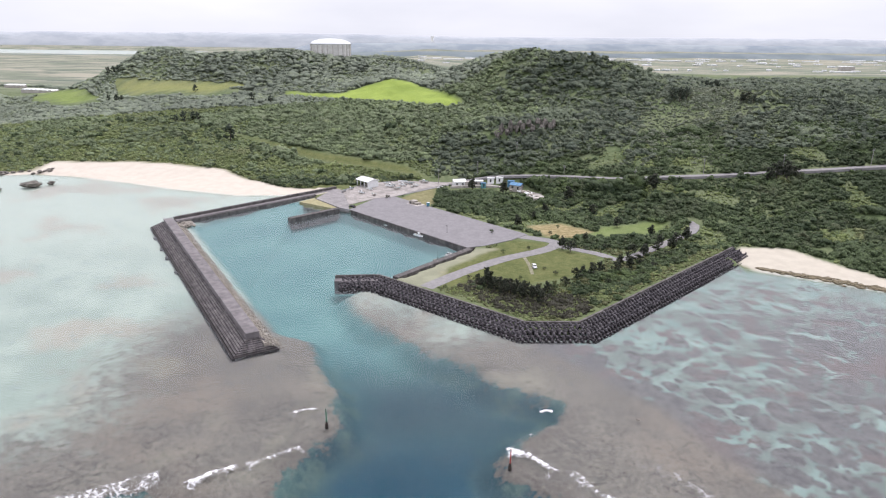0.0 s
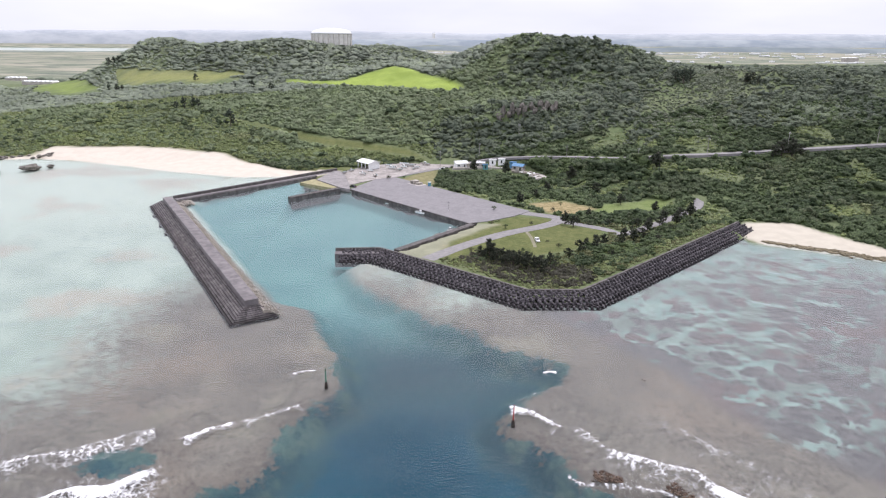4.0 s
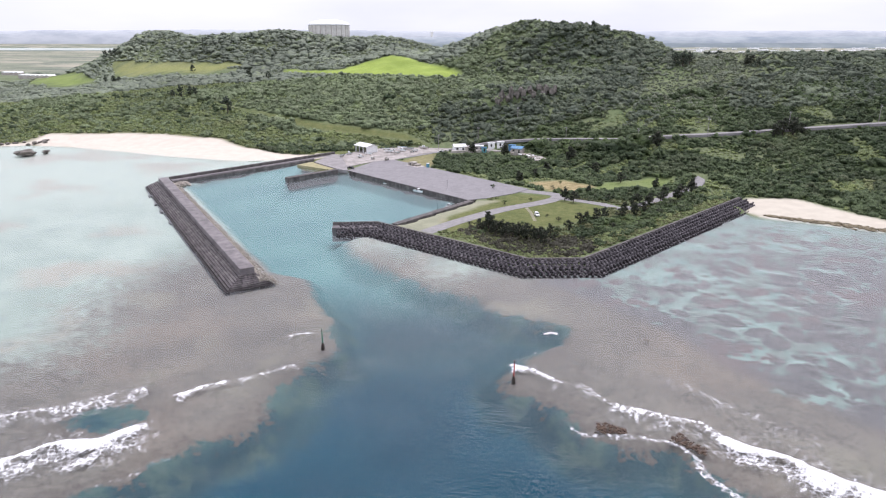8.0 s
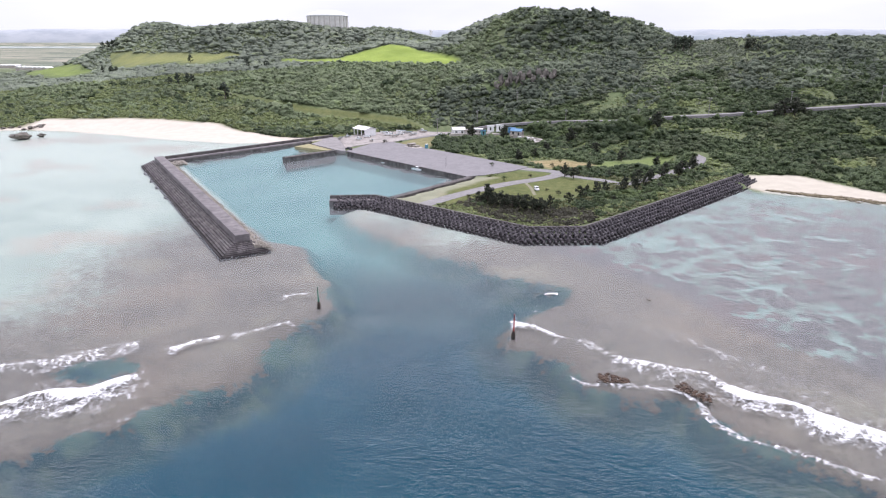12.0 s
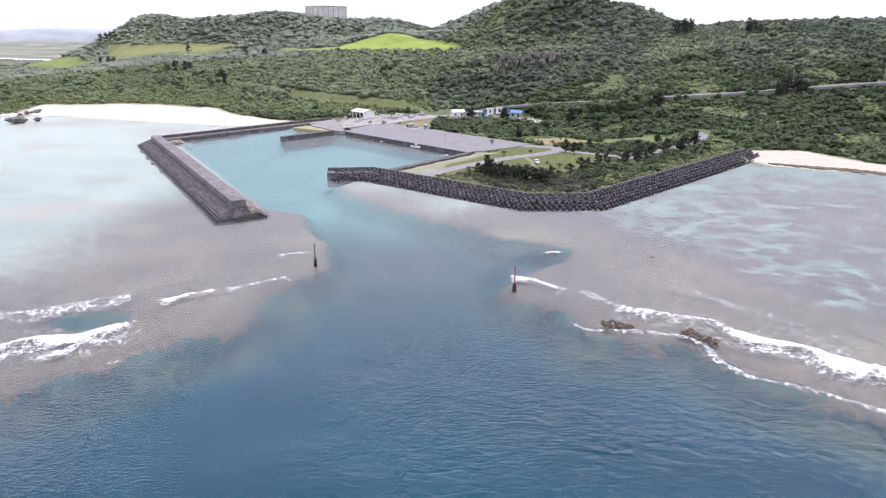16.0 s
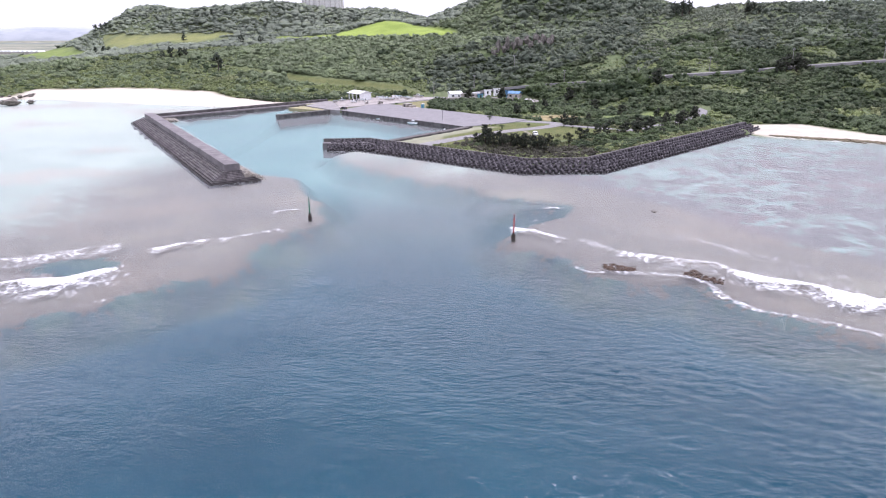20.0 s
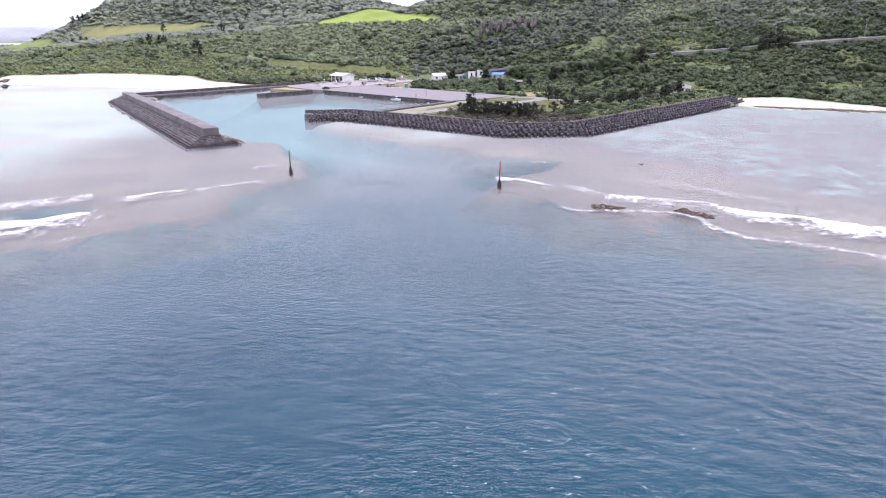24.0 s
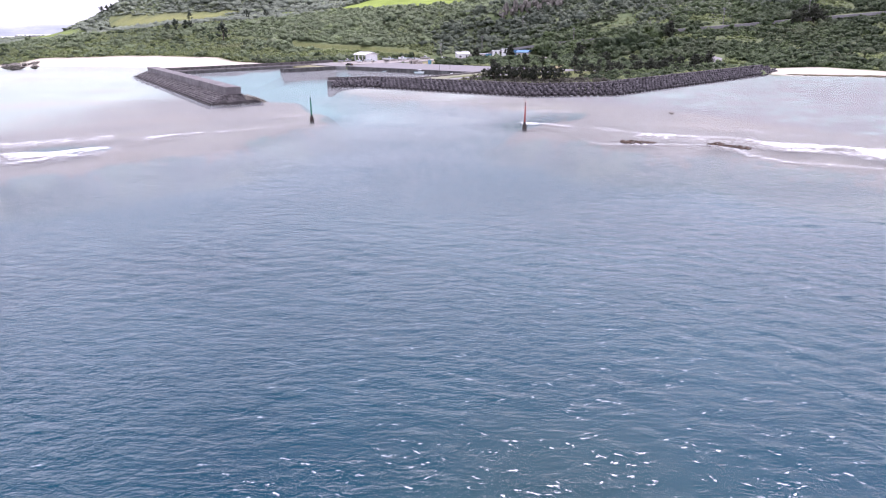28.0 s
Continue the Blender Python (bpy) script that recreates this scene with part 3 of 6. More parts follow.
deep_m = deep_m * (1 - 0.35 * sstep(-14, 0, -along([(-135, 340), (-62, 214)], GX, GY)))
sand_m = (D_LAND > -3) * sstep(-2, 2, inside(BEACH, GX, GY) + 2.5 * wob(GX, GY, 14))
sand_m = np.maximum(sand_m, 0.84 * (D_LAND > -3) * sstep(-1.5, 1.5, inside(BEACH_E, GX, GY) + 1.5 * wob(GX, GY, 12)))
sand_m = np.maximum(sand_m, 0.32 * sstep(-2, 2, inside(SANDY, GX, GY) + 2 * wob(GX, GY, 8)))
lawn_m = sstep(-2, 2, inside(LAWN, GX, GY)) + sstep(-12, 6, D_LAND - 10) * (1 - sstep(14, 40, D_LAND)) * (GX > 0) * (GX < 140) * 0.6
lawn_m = np.maximum(lawn_m, sstep(-2, 4, inside(STRIP, GX, GY)))
lawn_m = np.maximum(lawn_m, (GX < -60) * sstep(-26, -4, inside(BEACH, GX, GY)) * 0.9)
dry_m = np.maximum(sstep(-2, 3, inside(DRY, GX, GY)), 0.55 * sstep(-1, 2, inside(VERGE, GX, GY)))
dry_m = np.maximum(dry_m, 0.55 * sstep(-4, 4, inside(FIELD_GREY, GX, GY)))
dry_m = np.maximum(dry_m, 0.6 * sstep(1050, 1200, GY) * sstep(-0.3, 0.4, wob(GX * 0.4, GY, 70)))
lime_m = sstep(-3, 3, inside(FIELD_LIME, GX, GY)) + 0.5 * sstep(-3, 3, inside(FIELD_WEST, GX, GY)) + 0.3 * sstep(-3, 3, inside(FIELD_GREY, GX, GY)) + 0.3 * sstep(-2, 2, inside(CROP, GX, GY))
lime_m = lime_m + 0.12 * sstep(1000, 1200, GY) * sstep(0.0, 0.4, wob(GX * 0.3 + 900, GY, 90))
colours(g_me, "sea", (reef, sand_m, deep_m))
colours(g_me, "far", (sstep(880, 1250, GY), sstep(190, 118, GY), D_CHAN / 60 + 0.5))
colours(g_me, "bed", (patchy, pale, mouth))
colours(g_me, "soil", (lawn_m, dry_m, lime_m))
tagged(new("ground", g_me), "coastal land and shallow coral sea bed in one sheet", "ground", kind="structure")


def water_material():
    k = Nodes("sea_water")
    swell = k.noise(0.10, 3, 0.5, stretch=(1.0, 1.8, 1.0, 18))
    chop = k.noise(0.36, 5, 0.62, stretch=(1.0, 2.1, 1.0, 17))
    ripple = k.noise(0.85, 5, 0.62, stretch=(1.0, 2.0, 1.0, 22))
    fine = k.noise(2.8, 3, 0.6, stretch=(1.0, 1.7, 1.0, 10))
    gust = k.band(k.noise(0.025, 3, 0.5, stretch=(0.6, 1.3, 1.0, 30)), 0.35, 0.65, 0.55, 1.5)
    op = k.attr("open")
    h = k.math("ADD", k.math("MULTIPLY", swell, 0.07), k.math("ADD", k.math("MULTIPLY", chop, 0.09), k.math("MULTIPLY", gust, k.math("ADD", k.math("MULTIPLY", ripple, 0.27), k.math("MULTIPLY", fine, 0.06)))))
    calm = k.math("ADD", k.math("MULTIPLY", swell, 0.05), k.math("MULTIPLY", chop, 0.022))  # lagoon inside the reef
    h = k.math("ADD", calm, k.math("MULTIPLY", h, k.math("MULTIPLY", op[0], 0.9)))
    nrm = k.bump(h, 1.0, 1.0)
    gl = k.n.new("ShaderNodeBsdfGlossy")
    gl.inputs["Roughness"].default_value = 0.3
    gl.inputs["Color"].default_value = (1, 1, 1, 1)
    k.l.new(nrm, gl.inputs["Normal"])
    tr = k.n.new("ShaderNodeBsdfTransparent")
    tr.inputs["Color"].default_value = (0.93, 0.972, 0.982, 1)
    fr = k.n.new("ShaderNodeFresnel")
    fr.inputs["IOR"].default_value = 1.34
    k.l.new(nrm, fr.inputs["Normal"])
    mx = k.n.new("ShaderNodeMixShader")
    gloss = k.math("MAXIMUM", k.math("MULTIPLY", k.math("SUBTRACT", fr.outputs[0], 0.025), k.math("ADD", 0.95, k.math("MULTIPLY", op[0], 0.45))), 0.003)
    k.l.new(k.math("DIVIDE", gloss, k.math("ADD", 1.0, k.math("MULTIPLY", gloss, k.math("SUBTRACT", 2.6, k.math("MULTIPLY", op[0], 1.5))))), mx.inputs[0])  # a rough sea never mirrors in full
    k.l.new(tr.outputs[0], mx.inputs[1])
    k.l.new(gl.outputs[0], mx.inputs[2])
    k.l.new(mx.outputs[0], k.out.inputs[0])
    return k.m


def sea_waves(X, Y):
    """A short wind sea as a sum of sine trains; trains too short for the mesh fade out."""
    cell = np.maximum(np.abs(np.gradient(X, axis=1)), np.abs(np.gradient(Y, axis=0)))
    r, z = np.random.default_rng(31), 0.0
    for i in range(56):
        lam = 0.7 * (7 / 0.7) ** (i / 55)
        a = radians(74 + (-46, 0, 46)[i % 3]) + r.normal() * 0.38
        ph = (X * math.cos(a) + Y * math.sin(a)) * math.tau / lam + r.uniform(0, 6.28)
        z = z + (0.0050 if lam < 2.0 else 0.0034 if lam < 3.4 else 0.0009) * lam * (2 * ((np.sin(ph) + 1) / 2) ** 1.6 - 0.9) * sstep(2.2, 4.0, lam / cell)
    return z * (0.75 + 0.6 * wob(X, Y, 40, 2)) * (0.85 + 0.5 * sstep(-5, 35, X)) * sstep(170, 115, Y)


WX, WY = np.meshgrid(spread(-66, 72, 0.4, -5000, 5000, 1.05), spread(19, 112, 0.34, -600, 4940, 1.035))
OPEN_SEA = sstep(-2, 12, inside(CHANNEL, WX, WY)) * sstep(235, 140, WY)
WZ = (0.04 + 0.96 * OPEN_SEA) * sea_waves(WX, WY) * sstep(700, 300, np.hypot(WX, WY))
w_me = sheet("water", WX, WY, WZ, water_material())
colours(w_me, "open", (OPEN_SEA, OPEN_SEA, OPEN_SEA))
water = tagged(new("water", w_me), "clear turquoise lagoon water deepening to blue", "sea", kind="structure")

# ---- building helpers ----
def thing(name, m, label, category, group="", kind=""):
    ob = new(name)
    ob.matrix_world = m
    return tagged(ob, label, category, group, kind)


def part(name, bm, material, parent, label="", at=None, smooth=False):
    """Links a bmesh, or a finished mesh, as one part under its thing."""
    if isinstance(bm, bmesh.types.BMesh):
        me = bpy.data.meshes.new(name)
        bm.to_mesh(me)
        bm.free()
        me.materials.append(material)
        if smooth:
            me.polygons.foreach_set("use_smooth", np.ones(len(me.polygons), bool))
    else:
        me = bm
    ob = new(name, me)
    ob.parent = parent
    if at is not None:
        ob.matrix_basis = at
    return tagged(ob, label)


def put_box(bm, lo, hi, bevel=0.0, m=None):
    c = [(a + b) / 2 for a, b in zip(lo, hi)]
    s = [b - a for a, b in zip(lo, hi)]
    mat = Matrix.LocRotScale(c, None, s)
    r = bmesh.ops.create_cube(bm, size=1, matrix=(m @ mat) if m else mat)
    if bevel:
        es = list({e for v in r["verts"] for e in v.link_edges})
        bmesh.ops.bevel(bm, geom=es, offset=bevel, segments=1, affect="EDGES")
    return bm


def box(lo, hi, bevel=0.0, m=None):
    return put_box(bmesh.new(), lo, hi, bevel, m)


def put_rod(bm, a, b, r0, r1=None, sides=8):
    a, b = Vector(a), Vector(b)
    q = (b - a).to_track_quat("Z", "Y").to_matrix().to_4x4()
    bmesh.ops.create_cone(bm, cap_ends=True, segments=sides, radius1=r0, radius2=r0 if r1 is None else r1, depth=(b - a).length,
                          matrix=Matrix.Translation((a + b) / 2) @ q)
    return bm


def rod(a, b, r0, r1=None, sides=8):
    return put_rod(bmesh.new(), a, b, r0, r1, sides)


def prism(profile, length, wave=0.0, cuts=1):
    """A profile in x and z, drawn out along y."""
    bm = bmesh.new()
    rings = [[bm.verts.new((x, length * j / cuts, z)) for x, z in profile] for j in range(cuts + 1)]
    n = len(profile)
    for a, b in zip(rings, rings[1:]):
        for i in range(n):
            bm.faces.new((a[i], a[(i + 1) % n], b[(i + 1) % n], b[i]))
    bm.faces.new(rings[0]), bm.faces.new(rings[-1][::-1])
    bmesh.ops.recalc_face_normals(bm, faces=bm.faces)
    return bm


def frame_of(ax, ay, bx, by, z=0):
    """The pose at a, with y pointing to b. Returns it and the length."""
    return pose(ax, ay, z, 0, 0, math.degrees(math.atan2(-(bx - ax), by - ay))), math.hypot(bx - ax, by - ay)


rng = np.random.default_rng(3)


def rough_stone(r, seed, flat=0.7, sub=1):
    """A broken boulder."""
    bm = bmesh.new()
    bmesh.ops.create_icosphere(bm, subdivisions=sub, radius=r)
    for v in bm.verts:
        k = 1 + 0.55 * noise.noise(v.co / r * 1.3 + Vector((seed * 7.1, 0, 0)))
        v.co = Vector((v.co.x * k, v.co.y * k, v.co.z * k * flat))
    return bm


# ---- west breakwater: crown wall on a stepped base ----
bw_pose, BW_LEN = frame_of(-65.1, 200.8, -150.4, 343.9)
breakwater = thing("breakwater", bw_pose, "weathered grey concrete breakwater with stepped seaward base", "breakwater")
seg = BW_LEN / 14
for i in range(14):
    bm = box((0, 0.03, 1.2), (4.6, seg - 0.03, 4.4), 0.08)
    part("crown_block", bm, CROWN, breakwater, at=pose(0, i * seg, rng.uniform(-0.04, 0.04)))
# black body under the steps paints the shade in their gaps
part("core", prism([(-7.2, -1.6), (0.1, -1.6), (0.1, 1.9), (-0.6, 1.7), (-7.2, -0.7)], BW_LEN), GAP_SHADE, breakwater, "black core that stands in for shade in the step gaps")
STEPS, TREAD = 8, 0.86
for s in range(STEPS):
    z1 = 2.35 - s * 0.31
    x0, x1 = -(s + 1) * TREAD, -s * TREAD
    y_near = -1.0 - s * 0.95
    n_seg = 7
    run = BW_LEN + 1.5 - y_near
    for i in range(n_seg):
        bm = box((x0, 0.005, -1.5), (x1 - 0.13, run / n_seg - 0.005, z1), 0.06)
        part("step_block", bm, STEP, breakwater, at=pose(rng.uniform(-0.05, 0.05), y_near + i * run / n_seg, rng.uniform(-0.05, 0.05)))
for s in range(STEPS):
    z1 = 2.30 - s * 0.31
    y1 = -s * 0.95
    for i in range(4):
        lo, hi = -s * TREAD, 5.0 + s * 0.55
        w = (hi - lo) / 4
        bm = box((lo + i * w + 0.02, y1 - 1.0, -1.5), (lo + (i + 1) * w - 0.02, y1, z1), 0.06)
        part("end_step_block", bm, STEP, breakwater, at=pose(0, 0, rng.uniform(-0.05, 0.05)))
for i in range(4):
    part("toe_slab", box((-0.8, -1.8, -0.8), (0.8, 1.8, 0.1), 0.05), STEP, breakwater,
         at=pose(-7.5 + rng.uniform(-0.3, 0.5), rng.uniform(-4, BW_LEN), rng.uniform(-0.25, -0.05), rng.uniform(-5, 5), rng.uniform(-5, 5), rng.uniform(-12, 12)))
# inner bank of pale rubble
part("bank", prism([(4.6, -1.5), (4.6, 1.9), (5.9, 1.3), (9.6, -0.7), (9.6, -1.5)], BW_LEN + 6), RUBBLE, breakwater, at=pose(0, -5, 0))

def bake(name, items, mat):
    """One mesh out of many copies of small triangle meshes: items are (verts, faces, matrix 3x3, place)."""
    vs, fs, n = [], [], 0
    for v, f, m, p in items:
        vs.append(v @ m.T + p)
        fs.append(f + n)
        n += len(v)
    me = bpy.data.meshes.new(name)
    raw_mesh(me, np.concatenate(vs), np.concatenate(fs))
    me.materials.append(mat)
    return me


def tri_arrays(bm):
    bmesh.ops.triangulate(bm, faces=bm.faces)
    bm.verts.index_update()
    v = np.array([x.co[:] for x in bm.verts])
    f = np.array([[q.index for q in p.verts] for p in bm.faces])
    bm.free()
    return v, f


def spin(a):
    c, s = math.cos(a), math.sin(a)
    return np.array([[c, -s, 0], [s, c, 0], [0, 0, 1.0]])


STONES = [tri_arrays(rough_stone(1.0, i + 20, 0.75)) for i in range(6)]
items = []
for i in range(2600):
    y = rng.uniform(-7, BW_LEN + 1)
    t = rng.random() ** 1.3
    x = 5.0 + 5.2 * t + (1.5 * rng.random() if y < 0 else 0)
    z = 1.75 - 2.3 * t + 0.1
    items.append((*STONES[i % 6], spin(rng.uniform(0, 6)) * rng.uniform(0.12, 0.42), np.array([x, y, z])))
for i in range(260):
    a = rng.uniform(0, 1)
    items.append((*STONES[i % 6], spin(rng.uniform(0, 6)) * rng.uniform(0.3, 0.8), np.array([rng.uniform(5, 14.5), BW_LEN - rng.uniform(-3, 9) * (1 - 0.4 * a), rng.uniform(-0.1, 0.8)])))
rub = new("bank_rubble", bake("bank_rubble", items, RUBBLE))
rub.parent = breakwater
tagged(rub, kind="stuff")

# ---- north wall between breakwater and beach ----
fw_pose, FW_LEN = frame_of(-147.5, 351.5, -70.5, 433.0)
north_wall = thing("sea_wall", fw_pose, "long dark concrete sea wall with a walkway on its harbour side", "sea wall")
n_seg = 11
for i in range(n_seg):
    w = FW_LEN / n_seg
    part("parapet", box((-1.4, 0.02, -1), (0.2, w - 0.02, 3.2), 0.05), QUAY, north_wall, at=pose(0, i * w, rng.uniform(-0.03, 0.03)))
    part("walkway", box((0.2, 0.02, -2), (3.4, w - 0.02, 1.75), 0.05), CROWN, north_wall, at=pose(0, i * w, rng.uniform(-0.03, 0.03)))
    part("fender_wall", box((3.4, 0.02, -2.5), (4.4, w - 0.02, 1.35), 0.05), QUAY, north_wall, at=pose(0, i * w, rng.uniform(-0.03, 0.03)))

# ---- quays ----
def quay_run(name, ax, ay, bx, by, width, top, n, label, mat_top=QUAY, depth=-5.0):
    m, ln = frame_of(ax, ay, bx, by)
    q = thing(name, m, label, "quay", kind="structure")
    w = ln / n
    for i in range(n):
        part("quay_block", box((0, 0.015, depth), (width, w - 0.015, top - 0.25), 0.04), QUAY, q, at=pose(0, i * w, 0))
        part("coping", box((-0.15, 0.015, top - 0.25), (width, w - 0.015, top), 0.05), mat_top, q, at=pose(0, i * w, rng.uniform(-0.015, 0.015)))
        if i % 2:
            for z in (0.3, 1.1):
                part("fender", box((-0.45, w * 0.5 - 0.9, z - 0.15), (-0.15, w * 0.5 + 0.9, z + 0.15), 0.08), DARK, q, at=pose(0, i * w, 0))
    return q


quay_run("quay_main", 13.6, 304.2, -53.5, 375.8, 5.0, 1.95, 10, "dark weathered concrete quay wall with rubber fenders").matrix_world = frame_of(13.6, 304.2, -53.5, 375.8)[0]
quay_run("quay_side", -20.5, 264.5, 13.2, 305.0, 3.0, 1.95, 6, "low concrete quay along the sandy corner")
quay_run("jetty", -60.5, 379.2, -84.2, 355.6, 3.2, 1.9, 4, "short dark concrete jetty in the harbour basin")

# ---- flat surfaces ----
def slab(name, poly, z, mat, label, category, lift=0.0, thick=0.5):
    """A flat polygon with thickness; it follows no relief."""
    bm = bmesh.new()
    up = [bm.verts.new((x, y, z)) for x, y in poly]
    lo = [bm.verts.new((x, y, z - thick)) for x, y in poly]
    bm.faces.new(up)
    n = len(poly)
    for i in range(n):
        bm.faces.new((up[i], lo[i], lo[(i + 1) % n], up[(i + 1) % n]))
    bmesh.ops.recalc_face_normals(bm, faces=bm.faces)
    me = bpy.data.meshes.new(name)
    bm.to_mesh(me), bm.free()
    me.materials.append(mat)
    return tagged(new(name, me), label, category, kind="structure")


def smooth_line(line, step=2.5):
    """A rounded version of a line of points."""
    pts = [Vector((*p, 0)) for p in line]
    out = []
    for i in range(len(pts) - 1):
        p0, p1, p2, p3 = pts[max(i - 1, 0)], pts[i], pts[i + 1], pts[min(i + 2, len(pts) - 1)]
        n = max(1, int((p2 - p1).length / step))
        for j in range(n):
            t = j / n
            out.append(0.5 * ((2 * p1) + (p2 - p0) * t + (2 * p0 - 5 * p1 + 4 * p2 - p3) * t * t + (3 * p1 - p0 - 3 * p2 + p3) * t ** 3))
    out.append(pts[-1])
    return np.array([p[:2] for p in out])


def ribbon(name, line, width, lift, mat, label, category, thick=0.4, taper=0.0):
    """A strip that follows the ground."""
    p = smooth_line(line)
    t = np.gradient(p, axis=0)
    t /= np.linalg.norm(t, axis=1)[:, None]
    nrm = np.stack([t[:, 1], -t[:, 0]], 1)
    zc = terrain(p[:, 0], p[:, 1])
    zc = np.maximum(zc, terrain(*(p + nrm * width / 2).T))
    zc = np.maximum(zc, terrain(*(p - nrm * width / 2).T)) + lift
    zc = np.convolve(np.pad(zc, 3, mode="edge"), np.ones(7) / 7, "valid")
    bm = bmesh.new()
    rows = []
    for i in range(len(p)):
        w = width / 2 * (1 + 0.06 * wob(p[i, 0], p[i, 1], 6))
        a, b = p[i] - nrm[i] * w, p[i] + nrm[i] * w
        rows.append([bm.verts.new((*a, zc[i] - thick)), bm.verts.new((*a, zc[i])), bm.verts.new((*b, zc[i])), bm.verts.new((*b, zc[i] - thick))])
    for a, b in zip(rows, rows[1:]):
        for i in range(3):
            bm.faces.new((a[i], a[i + 1], b[i + 1], b[i]))
    bmesh.ops.recalc_face_normals(bm, faces=bm.faces)
    me = bpy.data.meshes.new(name)
    bm.to_mesh(me), bm.free()
    me.materials.append(mat)
    return tagged(new(name, me), label, category, kind="structure")


slab("plaza", PLAZA, 1.98, ASPHALT, "wide grey asphalt harbour apron", "pavement")
slab("yard", YARD, 2.0 + 0.04, concrete("yard_concrete", (0.30, 0.275, 0.26), (0.42, 0.385, 0.36), (0.17, 0.155, 0.145), 0.6, (0.12, 0.12, 0.12)), "pale worn concrete boat yard", "pavement", thick=0.6)
slab("slipway", [(-79, 404), (-60.5, 381), (-54.5, 377), (-56, 388), (-66, 428), (-72, 432)], 1.9, APRON, "pale concrete slipway", "slipway", thick=2.0)
ribbon("road", ROAD_LAWN, 6.5, 0.06, ROADTOP, "narrow grey asphalt lane across the lawn", "road")
ribbon("dirt_track", [(39, 292), (40, 282), (40, 269)], 1.5, 0.03, concrete("bare_dirt", (0.20, 0.185, 0.13), (0.28, 0.26, 0.19), (0.13, 0.14, 0.07), 0.6, (0.4, 0.4, 0.4)), "short bare dirt track worn into the lawn", "track")
ribbon("road_scrub", ROAD_SCRUB, 5.0, 0.10, ROADTOP, "narrow lane through coastal scrub", "road")
ribbon("road_hill", ROAD_UP, 5.5, 0.2, ROADTOP, "two-lane asphalt road along the foot of the hill", "road", 1.5)

slab("grass_bank", [(-88, 397), (-81, 407), (-63, 386), (-63, 380)], 1.35, concrete("yellow_turf", (0.30, 0.27, 0.15), (0.38, 0.34, 0.21), (0.20, 0.20, 0.10), 0.6, (0.4, 0.4, 0.4)), "sloping yellow-green turf bank at the slipway", "grass bank", thick=3)

# ---- point revetment: parapet wall and armour blocks ----
REV = [(-44.7, 261.6), (-25.9, 262.8), (30.5, 215.8), (49.8, 216.2), (143.0, 307.0)]
rev_wall = thing("revetment", Matrix(), "dark concrete parapet wall behind armour blocks", "sea wall")
for (ax, ay), (bx, by) in zip(REV, REV[1:]):
    m, ln = frame_of(ax, ay, bx, by)
    n = max(2, round(ln / 8))
    for i in range(n):
        w = ln / n
        part("wall_block", box((-0.45, 0.015, -1), (0.45, w - 0.015 + (0.25 if i == n - 1 else 0), 3.2), 0.05), QUAY, rev_wall, at=m @ pose(0, i * w, rng.uniform(-0.03, 0.03)))
        if ax > -30:
            # black berm paints the deep shade between the armour blocks
            part("berm", box((-9.0 if ax < 45 else -8.0, 0, -2.0), (-0.45, w, 0.5), 0.0), GAP_SHADE, rev_wall, at=m @ pose(0, i * w, 0) @ pose(0, 0, -0.15, 0, -15, 0))
part("mole_deck", box((0.6, 0, -4), (4.2, 19.5, 1.95), 0.05), CROWN, rev_wall, at=frame_of(*REV[0], *REV[1])[0])


def tetrapod(size):
    bm = bmesh.new()
    r = size * 0.25
    dirs = [Vector((0, 0, 1))] + [Vector((math.cos(a) * 0.943, math.sin(a) * 0.943, -0.333)) for a in (0, 2.094, 4.189)]
    for d in dirs:
        put_rod(bm, -d * r * 0.2, d * size * 0.62, r, r * 0.72, 6)
    return bm


def offset_line(line, dist):
    """Points along a line, moved sideways to the sea."""
    p = np.array(line, float)
    t = np.diff(p, axis=0)
    t /= np.linalg.norm(t, axis=1)[:, None]
    nrm = np.stack([t[:, 1], -t[:, 0]], 1)  # to the right of the way: seaward here
    out = [p[0] + nrm[0] * dist]
    for i in range(1, len(p) - 1):
        b = nrm[i - 1] + nrm[i]
        b /= np.linalg.norm(b)
        out.append(p[i] + b * dist / max(0.5, b @ nrm[i]))
    out.append(p[-1] + nrm[-1] * dist)
    return np.array(out)


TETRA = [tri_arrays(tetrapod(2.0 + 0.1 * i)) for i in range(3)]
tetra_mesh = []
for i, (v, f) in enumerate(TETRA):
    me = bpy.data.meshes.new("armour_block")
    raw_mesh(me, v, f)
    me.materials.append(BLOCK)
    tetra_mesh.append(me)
armour = thing("armour", Matrix(), "rows of dark grey concrete tetrapod armour blocks", "armour blocks")
loose, count = [], 0
